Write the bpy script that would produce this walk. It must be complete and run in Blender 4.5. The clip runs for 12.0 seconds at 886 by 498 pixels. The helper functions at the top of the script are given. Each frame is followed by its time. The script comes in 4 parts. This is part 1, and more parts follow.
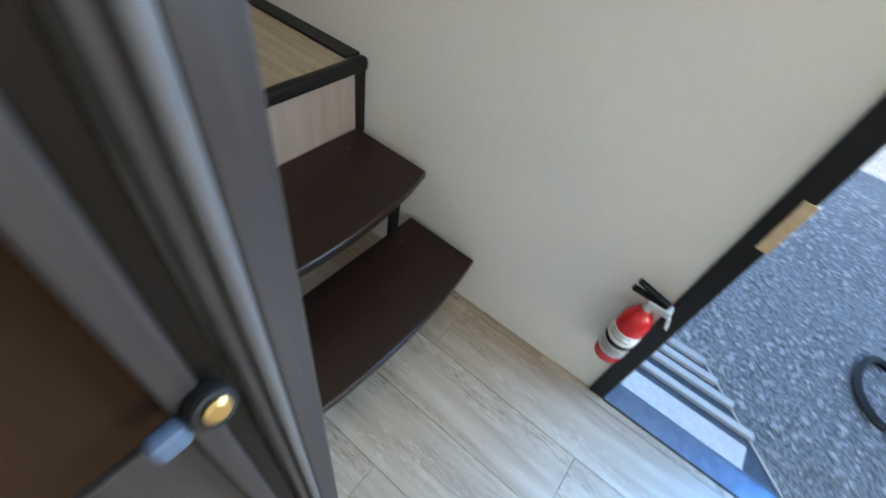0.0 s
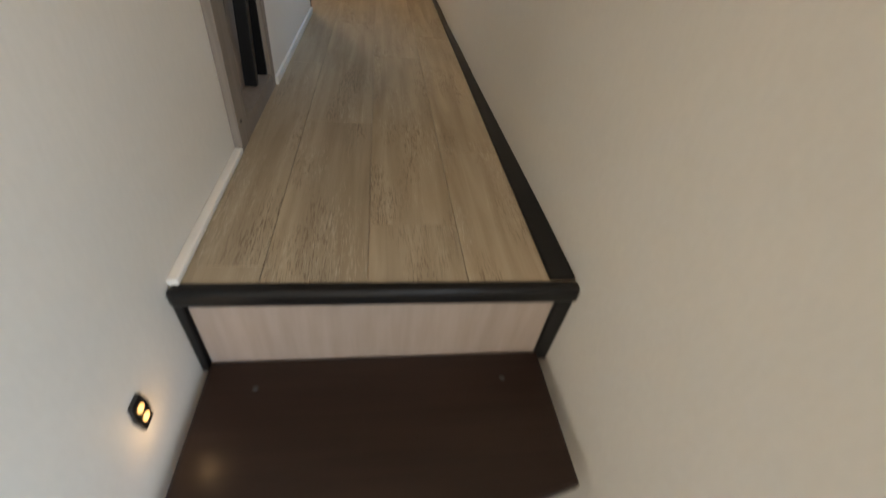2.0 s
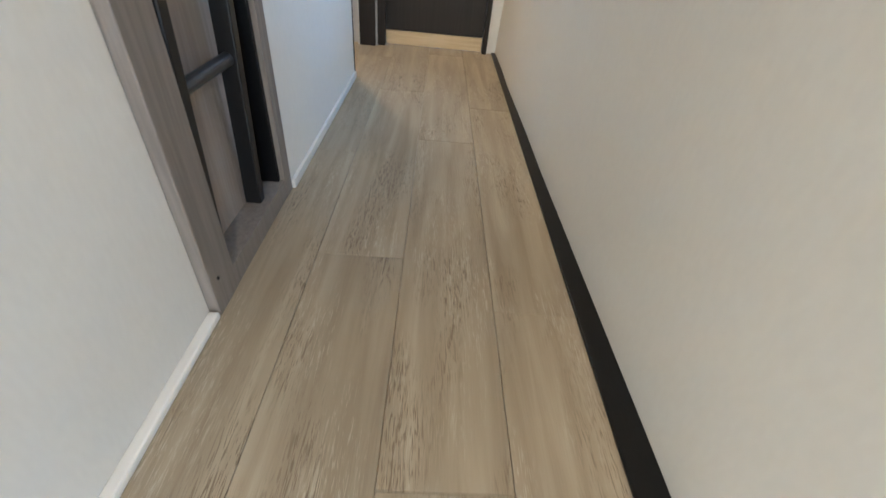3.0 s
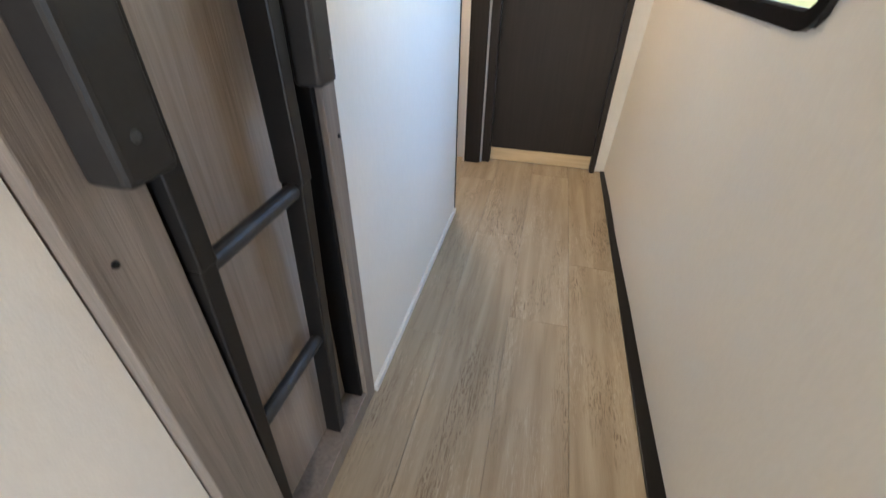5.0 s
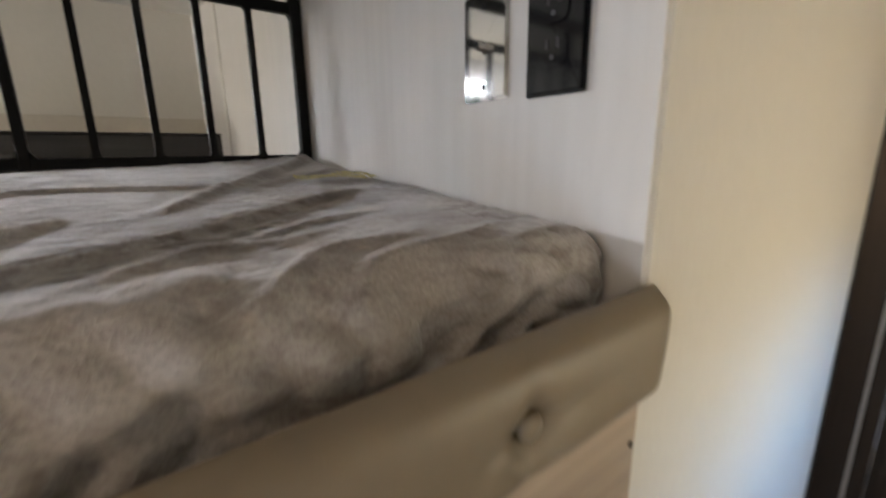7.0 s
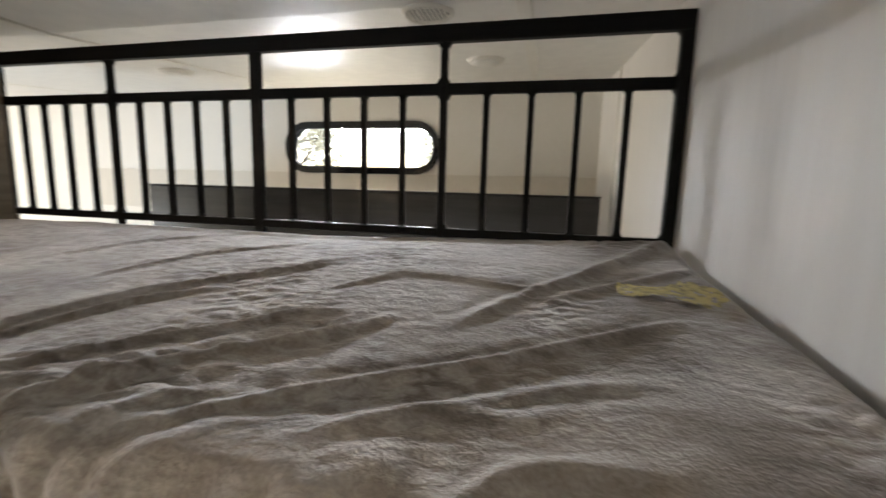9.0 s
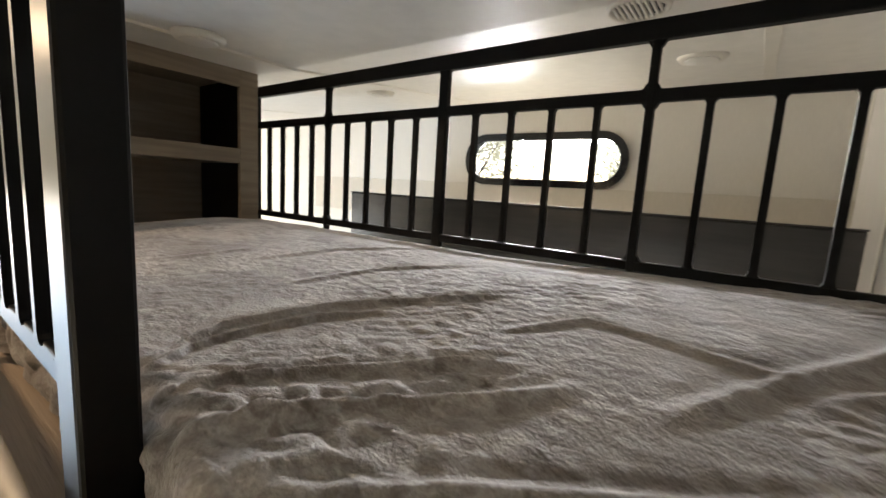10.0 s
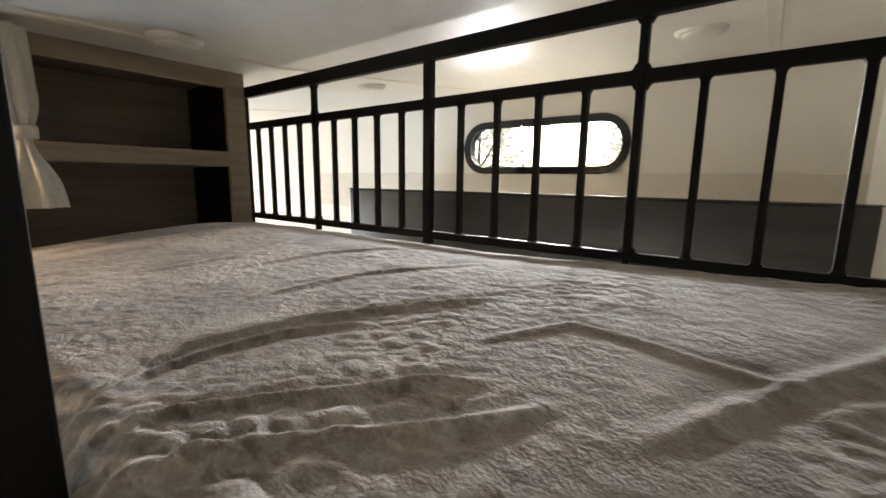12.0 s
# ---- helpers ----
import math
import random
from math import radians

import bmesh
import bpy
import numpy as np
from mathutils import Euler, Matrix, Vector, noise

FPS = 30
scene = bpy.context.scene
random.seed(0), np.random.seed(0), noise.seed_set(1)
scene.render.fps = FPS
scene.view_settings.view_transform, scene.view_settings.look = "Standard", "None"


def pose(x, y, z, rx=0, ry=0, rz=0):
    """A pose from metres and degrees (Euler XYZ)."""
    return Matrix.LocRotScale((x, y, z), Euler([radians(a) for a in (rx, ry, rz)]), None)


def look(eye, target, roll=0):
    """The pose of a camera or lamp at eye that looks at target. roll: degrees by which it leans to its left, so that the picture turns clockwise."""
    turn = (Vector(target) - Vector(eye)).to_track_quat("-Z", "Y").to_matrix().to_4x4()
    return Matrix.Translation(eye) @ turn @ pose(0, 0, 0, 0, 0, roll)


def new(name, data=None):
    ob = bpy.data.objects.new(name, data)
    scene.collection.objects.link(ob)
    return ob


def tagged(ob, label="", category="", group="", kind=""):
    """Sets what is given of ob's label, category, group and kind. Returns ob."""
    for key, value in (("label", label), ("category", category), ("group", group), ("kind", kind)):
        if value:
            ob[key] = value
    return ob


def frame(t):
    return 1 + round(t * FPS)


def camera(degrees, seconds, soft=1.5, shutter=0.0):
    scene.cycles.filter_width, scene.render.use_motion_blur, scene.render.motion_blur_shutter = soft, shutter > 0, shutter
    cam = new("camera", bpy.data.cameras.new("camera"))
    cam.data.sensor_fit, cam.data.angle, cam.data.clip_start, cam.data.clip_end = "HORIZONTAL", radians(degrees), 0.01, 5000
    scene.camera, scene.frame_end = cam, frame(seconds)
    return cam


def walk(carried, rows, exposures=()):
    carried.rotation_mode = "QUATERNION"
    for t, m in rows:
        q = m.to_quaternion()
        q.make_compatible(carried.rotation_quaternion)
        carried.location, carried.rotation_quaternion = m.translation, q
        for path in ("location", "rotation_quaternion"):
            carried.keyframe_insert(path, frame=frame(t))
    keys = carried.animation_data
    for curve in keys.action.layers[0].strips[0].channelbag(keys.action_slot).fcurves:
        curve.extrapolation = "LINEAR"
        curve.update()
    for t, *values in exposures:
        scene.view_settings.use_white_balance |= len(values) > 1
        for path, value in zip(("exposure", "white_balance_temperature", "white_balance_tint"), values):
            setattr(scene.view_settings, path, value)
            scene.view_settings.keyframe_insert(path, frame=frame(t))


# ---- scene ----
cam = camera(93.3, 12.0, shutter=0.4)
PATH = [
    (0, (-0.048, 0.099, 1.325), (1.121, 0.746, -0.163), 12.8),
    (0.2, (0.045, 0.135, 1.329), (1.126, 0.881, -0.179), 12.8),
    (0.5, (0.151, 0.206, 1.337), (1.076, 1.079, -0.206), 12.1),
    (1, (0.295, 0.216, 1.288), (0.923, 1.329, -0.251), 8.9),
    (1.5, (0.436, 0.214, 1.311), (0.814, 1.546, -0.132), 7.0),
    (2, (0.43, 0.438, 1.341), (0.745, 1.916, 0.03), 8.3),
    (2.5, (0.434, 0.656, 1.408), (0.705, 2.198, 0.163), 9.1),
    (3, (0.459, 0.968, 1.386), (0.554, 2.528, 0.139), 6.1),
    (3.2, (0.462, 1.034, 1.448), (0.517, 2.588, 0.19), 6.0),
    (4.8, (0.458, 1.32, 1.74), (0.094, 2.89, 0.555), 0.5),
    (5, (0.428, 1.338, 1.779), (0.055, 2.926, 0.622), 0.9),
    (5.5, (0.414, 1.428, 1.873), (0.007, 3.082, 0.824), 2.4),
    (6, (0.368, 1.571, 2.011), (-0.48, 3.182, 1.181), 0.1),
    (6.4, (0.356, 1.6, 2.186), (-0.839, 3.05, 1.502), -1.4),
    (6.5, (0.338, 1.607, 2.213), (-0.92, 3.019, 1.563), -1.3),
    (6.6, (0.32, 1.611, 2.229), (-0.999, 2.989, 1.63), -1.7),
    (6.8, (0.279, 1.625, 2.261), (-1.15, 2.918, 1.724), -1.3),
    (7, (0.243, 1.658, 2.285), (-1.305, 2.84, 1.832), -0.8),
    (7.2, (0.222, 1.681, 2.304), (-1.427, 2.744, 1.916), -0.4),
    (8.8, (0.188, 1.748, 2.37), (-1.778, 1.502, 2.098), 1.2),
    (9, (0.187, 1.762, 2.371), (-1.741, 1.313, 2.086), 1.6),
    (9.5, (0.164, 1.736, 2.376), (-1.61, 0.865, 2.071), 2.8),
    (10, (0.118, 1.713, 2.394), (-1.486, 0.551, 2.115), 3.5),
    (10.5, (0.082, 1.714, 2.403), (-1.428, 0.433, 2.123), 3.4),
    (11, (0.063, 1.724, 2.408), (-1.395, 0.385, 2.122), 2.7),
    (11.5, (0.062, 1.733, 2.416), (-1.418, 0.422, 2.113), 1.9),
    (12, (0.065, 1.727, 2.409), (-1.506, 0.534, 2.08), 0.7),
]
walk(cam, [(t, look(eye, target, roll)) for t, eye, target, roll in PATH],
     exposures=[(0, 1.25, 5850, 8), (.5, 1.1, 6950, 18), (1, 1.15, 8200, 27), (1.5, 1.2, 8600, 29), (2, 1.3, 7200, 14), (2.5, 1.7, 6600, 11), (3.1, 2.15, 6050, 10), (5, 2.15, 6350, 14), (5.6, 2.1, 6600, 17), (6.0, 2.05, 6500, 15), (6.4, 1.65, 6600, 15), (7, 1.5, 6500, 14), (9, 1.6, 6600, 12), (10.5, 1.75, 6850, 12), (12, 1.75, 6850, 12)])

# ---- world, sun, large lights ----
world = bpy.data.worlds.new("daylight")
scene.world = world
world.use_nodes = True
wn, wl = world.node_tree.nodes, world.node_tree.links
sky = wn.new("ShaderNodeTexSky")
sky.sky_type, sky.sun_disc = "NISHITA", False
sky.sun_elevation, sky.sun_rotation = radians(36), radians(250)
wl.new(sky.outputs[0], wn["Background"].inputs[0])
wn["Background"].inputs[1].default_value = 0.15


def lamp(name, kind, m, energy, colour, size=1.0, size_y=0.0, spread=180):
    data = bpy.data.lights.new(name, kind)
    data.energy, data.color = energy, colour
    if kind == "AREA":
        data.shape, data.size, data.size_y = "RECTANGLE", size, size_y or size
        data.spread = radians(spread)
    elif kind == "SUN":
        data.angle = radians(0.5)
    else:
        data.shadow_soft_size = size
    ob = new(name, data)
    ob.matrix_world = m
    return ob


lamp("sun", "SUN", look((-6, 2.2, 4.7), (0, 0, 0)), 3.5, (1, .95, .87))
# skylight through the entry door's upper half, the lounge windows and the slim far window
lamp("entry_daylight", "AREA", look((.93, -.56, 1.45), (-1, -.3, .7)), 16, (.55, .76, 1), .75, .95)
lamp("entry_daylight_low", "AREA", look((.94, -.87, .45), (.45, -.45, 0)), 3, (.08, .36, 1), .16, .7, 90)
lamp("lounge_daylight", "AREA", look((.84, -3.2, 1.55), (-1, -2.6, 1.4)), 9, (.9, .95, 1), 1.6, .9)
# added fill inside the lounge, above any opening, for far wall and blanket
lamp("lounge_far_fill", "AREA", look((-1.95, -3.2, 2.32), (-.75, 1.3, 2.30)), 10, (1, .94, .80), 1.5, .8)
lamp("lounge_end_daylight", "AREA", look((0, -5.85, 1.56), (-1.0, 1.2, 2.3)), 44, (1, .94, .80), 1.4, .9)
lamp("hall_window_daylight", "AREA", look((.905, 2.655, 2.05), (-.2, 2.75, 1.0)), .8, (.27, .56, 1), .76, .12, 100)
lamp("hall_window_lawn_light", "AREA", look((.905, 2.655, 1.75), (-.3, 2.35, 2.9)), .55, (1, .84, .52), .76, .10, 110)
lamp("far_window_daylight", "AREA", look((-2.10, .735, 2.705), (-.3, 1.42, 2.22)), 2.3, (.90, .95, 1), .80, .03, 50)
lamp("far_window_ground_light", "AREA", look((-2.10, .735, 2.475), (-1.15, .735, 2.80)), .9, (1, .90, .68), .80, .03, 130)

# ---- materials ----


def material(name, colour, rough=.5, metal=0.0, second=None, scale=(8, 8, 8), detail=6, mix=(.35, .65), bump=0.0,
             bump_scale=(300, 300, 300), stain=0.0, vary=0.0, sheen=0.0, spec=.5, distort=0.0):
    """A painted, woody or woven surface: two tones in stretched noise, a larger stain and a fine relief."""
    m = bpy.data.materials.new(name)
    m.use_nodes = True
    n, l = m.node_tree.nodes, m.node_tree.links
    b = n["Principled BSDF"]
    b.inputs["Roughness"].default_value, b.inputs["Metallic"].default_value = rough, metal
    b.inputs["Specular IOR Level"].default_value = spec
    if sheen:
        b.inputs["Sheen Weight"].default_value = sheen
        b.inputs["Sheen Roughness"].default_value = .4
    co = n.new("ShaderNodeTexCoord")
    info = n.new("ShaderNodeObjectInfo")
    shift = n.new("ShaderNodeVectorMath")
    shift.operation = "MULTIPLY_ADD"
    l.new(info.outputs["Random"], shift.inputs[0])
    shift.inputs[1].default_value = (7, 13, 5)
    l.new(co.outputs["Object"], shift.inputs[2])

    def noise_at(sc, det, dist=0.0):
        mp = n.new("ShaderNodeMapping")
        mp.inputs["Scale"].default_value = sc
        l.new(shift.outputs[0], mp.inputs[0])
        t = n.new("ShaderNodeTexNoise")
        t.inputs["Scale"].default_value, t.inputs["Detail"].default_value = 1, det
        t.inputs["Distortion"].default_value = dist
        l.new(mp.outputs[0], t.inputs[0])
        return t

    first = noise_at(scale, detail, distort)
    ramp = n.new("ShaderNodeValToRGB")
    ramp.color_ramp.elements[0].position, ramp.color_ramp.elements[1].position = mix
    ramp.color_ramp.elements[0].color = (*(second or [c * .93 for c in colour]), 1)
    ramp.color_ramp.elements[1].color = (*colour, 1)
    l.new(first.outputs[0], ramp.inputs[0])
    out = ramp.outputs[0]
    if stain or vary:
        big = noise_at((1.7, 1.3, 1.9), 4)
        hsv = n.new("ShaderNodeHueSaturation")
        val = n.new("ShaderNodeMapRange")
        val.inputs[1].default_value, val.inputs[2].default_value = .3, .7
        val.inputs[3].default_value, val.inputs[4].default_value = 1 - stain, 1 + stain * .4
        l.new(big.outputs[0], val.inputs[0])
        rnd = n.new("ShaderNodeMapRange")
        rnd.inputs[3].default_value, rnd.inputs[4].default_value = 1 - vary, 1 + vary
        l.new(info.outputs["Random"], rnd.inputs[0])
        mul = n.new("ShaderNodeMath")
        mul.operation = "MULTIPLY"
        l.new(val.outputs[0], mul.inputs[0]), l.new(rnd.outputs[0], mul.inputs[1])
        l.new(mul.outputs[0], hsv.inputs["Value"]), l.new(out, hsv.inputs["Color"])
        out = hsv.outputs[0]
    l.new(out, b.inputs["Base Color"])
    if bump:
        fine = noise_at(bump_scale, 3)
        bp = n.new("ShaderNodeBump")
        bp.inputs["Strength"].default_value, bp.inputs["Distance"].default_value = bump, .002
        l.new(fine.outputs[0], bp.inputs["Height"]), l.new(bp.outputs[0], b.inputs["Normal"])
        rr = n.new("ShaderNodeMapRange")
        rr.inputs[3].default_value, rr.inputs[4].default_value = max(.03, rough - .08), min(1, rough + .08)
        l.new(first.outputs[0], rr.inputs[0]), l.new(rr.outputs[0], b.inputs["Roughness"])
    return m


WALL = material("wall_paper_cream", (.70, .665, .60), .62, second=(.675, .64, .575), scale=(140, 140, 40), bump=.12, bump_scale=(420, 420, 200), stain=.035)
WALL_GREY = material("wall_paper_grey", (.65, .625, .60), .6, second=(.62, .595, .57), scale=(60, 60, 4), bump=.12, bump_scale=(420, 420, 120), stain=.05)
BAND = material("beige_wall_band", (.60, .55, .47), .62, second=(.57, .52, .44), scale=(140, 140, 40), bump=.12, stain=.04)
CEIL = material("ceiling_white", (.74, .73, .70), .5, scale=(20, 20, 20), bump=.15, bump_scale=(700, 700, 700), stain=.03)
TRIM = material("trim_white", (.72, .70, .65), .45, stain=.05)
RISER = material("riser_wood_pale", (.33, .265, .225), .45, second=(.26, .205, .17), scale=(40, 40, 4), detail=6, mix=(.25, .75), stain=.06)
GREYWOOD = material("grey_wood_laminate", (.235, .200, .172), .48, second=(.16, .132, .110), scale=(80, 80, 3), detail=9, mix=(.30, .68), bump=.3, bump_scale=(300, 300, 16), stain=.12, distort=.8)
BACKWOOD = material("taupe_wood_laminate", (.37, .31, .265), .45, second=(.26, .212, .178), scale=(70, 70, 3), detail=9, mix=(.30, .68), bump=.5, bump_scale=(220, 220, 12), stain=.1, distort=1.0)
PALEWOOD = material("pale_wood_laminate", (.44, .35, .265), .42, second=(.31, .24, .178), scale=(36, 2.6, 36), detail=9, mix=(.33, .66), bump=.4, bump_scale=(300, 16, 300), stain=.08, distort=1.2)
SHELFWOOD = material("shelf_wood", (.30, .25, .19), .5, second=(.225, .182, .135), scale=(4, 60, 60), detail=7, bump=.2, bump_scale=(20, 300, 300), stain=.08)
DOORWOOD = material("dark_door_laminate", (.026, .0215, .0185), .45, second=(.021, .0172, .0150), scale=(90, 90, 3), detail=8, bump=.1, bump_scale=(300, 300, 14), stain=.12, spec=.14)
TREAD = material("tread_dark_stain", (.023, .0116, .0076), .34, second=(.015, .0077, .0052), scale=(4, 50, 50), detail=6, mix=(.3, .7), bump=.15, bump_scale=(12, 300, 300), stain=.2, spec=.3)
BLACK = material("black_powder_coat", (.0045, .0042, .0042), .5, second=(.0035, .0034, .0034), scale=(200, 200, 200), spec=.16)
RAILGREY = material("charcoal_powder_coat", (.009, .0085, .0083), .42, second=(.007, .0066, .0064), scale=(200, 200, 200), spec=.35)
HOLDER = material("dark_grey_plastic", (.021, .020, .0195), .45, second=(.018, .017, .0165), scale=(200, 200, 200), spec=.3)
BLACKGLAZE = material("black_satin_enamel", (.0045, .0042, .0042), .30, second=(.0035, .0034, .0034), scale=(200, 200, 200), spec=.2)
BLACKWOOD = material("black_trim", (.006, .0055, .0052), .36, second=(.0045, .004, .004), scale=(60, 5, 60), bump=.1, bump_scale=(400, 60, 400), stain=.1, spec=.3)
TUBE = material("grey_metal_tube", (.060, .064, .068), .36, metal=.5, second=(.045, .047, .05), scale=(40, 40, 40), bump=.1)
VINYL = material("taupe_vinyl", (.235, .185, .125), .42, second=(.215, .17, .115), scale=(30, 30, 30), bump=.08, bump_scale=(500, 500, 500), stain=.06)
MATTRESS = material("mattress_ticking", (.55, .53, .5), .8, bump=.3)
CURTAIN = material("cream_curtain", (.62, .59, .52), .8, second=(.56, .53, .47), scale=(120, 120, 120), bump=.4, sheen=.1)
YELLOW = material("yellow_cloth_label", (.54, .46, .20), .8, second=(.30, .26, .13), scale=(90, 90, 90), mix=(.36, .52), bump=.3)
STRIP = material("dark_grey_panel", (.036, .034, .032), .22, second=(.030, .028, .027), scale=(40, 3, 40), stain=.1)
RED = material("red_paint", (.55, .010, .012), .22, second=(.50, .008, .010), scale=(20, 20, 20))
LABEL = material("label_white", (.70, .68, .64), .4)
INK = material("label_ink", (.06, .05, .05), .5)
GREYPLASTIC = material("grey_plastic", (.45, .45, .44), .4, bump=.1)
CHROME = material("chrome", (.72, .72, .72), .06, metal=1.0, second=(.66, .66, .66), scale=(30, 30, 30))
BLACKGLOSS = material("black_gloss_plastic", (.012, .012, .013), .09, second=(.010, .010, .011), scale=(30, 30, 30))
BRASS = material("amber_metal", (.62, .40, .14), .3, metal=.8)
BROWN = material("brown_panel", (.032, .014, .005), .6, second=(.022, .010, .004), scale=(10, 60, 5), bump=.2, stain=.15, spec=.12)
CASING = material("slate_wood_laminate", (.054, .044, .040), .45, second=(.036, .028, .025), scale=(80, 80, 3), detail=9, mix=(.30, .68), bump=.2, bump_scale=(300, 300, 16), stain=.15, distort=.8, spec=.35)
BEIGE = material("unpainted_door_foot", (.55, .42, .25), .5, second=(.47, .35, .2), scale=(5, 60, 60), bump=.2)
BEADGREY = material("bead_highlight_grey", (.135, .128, .128), .38, second=(.11, .104, .104), scale=(80, 80, 4), stain=.1)
LEVER = material("blue_grey_plastic", (.10, .14, .21), .35, bump=.1)
STEPWHITE = material("step_white", (.80, .81, .82), .4, second=(.70, .71, .73), scale=(40, 40, 40), bump=.2, stain=.1)
STEPBLUE = material("step_grey", (.11, .145, .20), .4, second=(.08, .105, .15), scale=(30, 30, 30), bump=.2, stain=.15)
GROUND = material("gravel_ground", (.55, .55, .545), .85, second=(.27, .27, .27), scale=(45, 45, 45), detail=5, mix=(.4, .6), bump=1.0, bump_scale=(60, 60, 60), stain=.15)
STONE = material("gravel_stone", (.78, .78, .78), .75, second=(.40, .41, .42), scale=(22, 22, 22), detail=3, mix=(.42, .56), bump=.5, stain=.2)
GRASS = material("dry_grass", (.26, .25, .09), .9, second=(.19, .20, .065), scale=(2, 2, 2), bump=1.0, bump_scale=(60, 60, 60), stain=.2)
LEAF = material("leaf", (.10, .13, .035), .6, second=(.06, .085, .02), scale=(9, 9, 9), vary=.15)
# leaf colour lifted to stand in for sunlit, overexposed foliage behind the far window
LEAFGLARE = material("overexposed_leaf", (.66, .62, .46), .6, second=(.52, .48, .33), scale=(9, 9, 9), vary=.15)
BARK = material("bark", (.14, .11, .08), .85, second=(.08, .06, .045), scale=(40, 40, 8), bump=.8, bump_scale=(80, 80, 20))
BROWNBAR = material("brown_grey_plastic", (.13, .105, .085), .45, bump=.1)
SOFA = material("grey_sofa_leather", (.16, .15, .15), .5, second=(.13, .12, .12), scale=(30, 30, 30), bump=.3, bump_scale=(250, 250, 250), stain=.1)
RUBBER = material("black_rubber", (.02, .02, .021), .5, bump=.2)
VEHICLE = material("white_siding", (.62, .62, .60), .4, stain=.1)



def mixed(n, l, kind, a, b, fac):
    mx = n.new("ShaderNodeMix")
    mx.data_type, mx.blend_type = "RGBA", kind
    for sock, v in ((mx.inputs[6], a), (mx.inputs[7], b), (mx.inputs[0], fac)):
        if hasattr(v, "is_linked"):
            l.new(v, sock)
        else:
            sock.default_value = v
    return mx.outputs[2]


def layered(name, rough, spec):
    """A new material, its nodes and links, and functions for noise in object space and for its contrast."""
    m = bpy.data.materials.new(name)
    m.use_nodes = True
    n, l = m.node_tree.nodes, m.node_tree.links
    b = n["Principled BSDF"]
    b.inputs["Roughness"].default_value, b.inputs["Specular IOR Level"].default_value = rough, spec
    co, info = n.new("ShaderNodeTexCoord"), n.new("ShaderNodeObjectInfo")
    shift = n.new("ShaderNodeVectorMath")
    shift.operation = "MULTIPLY_ADD"
    l.new(info.outputs["Random"], shift.inputs[0])
    shift.inputs[1].default_value = (17, 23, 5)
    l.new(co.outputs["Object"], shift.inputs[2])

    def grain(sc, det=4, dist=0.0, lo=.3, hi=.7):
        mp, t, r = n.new("ShaderNodeMapping"), n.new("ShaderNodeTexNoise"), n.new("ShaderNodeMapRange")
        mp.inputs["Scale"].default_value = sc
        t.inputs["Scale"].default_value, t.inputs["Detail"].default_value, t.inputs["Distortion"].default_value = 1, det, dist
        l.new(shift.outputs[0], mp.inputs[0]), l.new(mp.outputs[0], t.inputs[0]), l.new(t.outputs[0], r.inputs[0])
        r.inputs[1].default_value, r.inputs[2].default_value = lo, hi
        return r.outputs[0]

    def maths(op, u, v):
        q = n.new("ShaderNodeMath")
        q.operation = op
        for sock, w in ((q.inputs[0], u), (q.inputs[1], v)):
            if hasattr(w, "is_linked"):
                l.new(w, sock)
            else:
                sock.default_value = w
        return q.outputs[0]

    def relief(height, strength, dist, under=None):
        bp = n.new("ShaderNodeBump")
        bp.inputs["Strength"].default_value, bp.inputs["Distance"].default_value = strength, dist
        l.new(height, bp.inputs["Height"])
        if under:
            l.new(under, bp.inputs["Normal"])
        return bp.outputs[0]
    return m, n, l, b, info, grain, maths, relief


# oak-look vinyl: long streaks, patches of crackled cathedral grain, pale limed pores
PLANK, n, l, b, info, grain, maths, relief = layered("vinyl_plank_oak", .42, .4)
tone = mixed(n, l, "MIX", (.265, .207, .138, 1), (.40, .33, .234, 1), grain((26, 1.6, 8), 6, .6))
lines = maths("MULTIPLY", grain((150, 11, 10), 3, 2.6, .52, .60), grain((9, 2.4, 3), 2, 0, .46, .62))
tone = mixed(n, l, "MIX", tone, (.165, .12, .076, 1), maths("MULTIPLY", lines, .92))
pores = maths("MULTIPLY", grain((260, 16, 10), 2, 1.8, .56, .64), grain((7, 2, 3), 2, 0, .48, .6))
tone = mixed(n, l, "MIX", tone, (.53, .465, .36, 1), maths("MULTIPLY", pores, .55))
vary = n.new("ShaderNodeHueSaturation")
sp = n.new("ShaderNodeMapRange")
sp.inputs[3].default_value, sp.inputs[4].default_value = .93, 1.07
l.new(info.outputs["Random"], sp.inputs[0]), l.new(sp.outputs[0], vary.inputs["Value"]), l.new(tone, vary.inputs["Color"])
l.new(vary.outputs[0], b.inputs["Base Color"])
l.new(relief(maths("SUBTRACT", grain((320, 18, 60), 3), lines), .3, .0012), b.inputs["Normal"])

# plush fleece: nap brushed light or dark in patches, shading streaks put into the colour, crinkles, short pile
FUR, n, l, b, info, grain, maths, relief = layered("plush_taupe_fleece", .95, .1)
b.inputs["Sheen Weight"].default_value, b.inputs["Sheen Roughness"].default_value = .4, .4
nap = grain((5.5, 4.0, 5), 5, .8, .36, .64)
crink = grain((70, 44, 70), 3, .5, .40, .62)
fold = grain((17, 13, 17), 3, .6, .36, .66)
where = grain((4.5, 4.5, 4.5), 2, .3, .36, .56)
pile = grain((330, 260, 330), 2, .2, .3, .7)
tone = mixed(n, l, "MIX", (.21, .18, .162, 1), (.43, .398, .375, 1), nap)
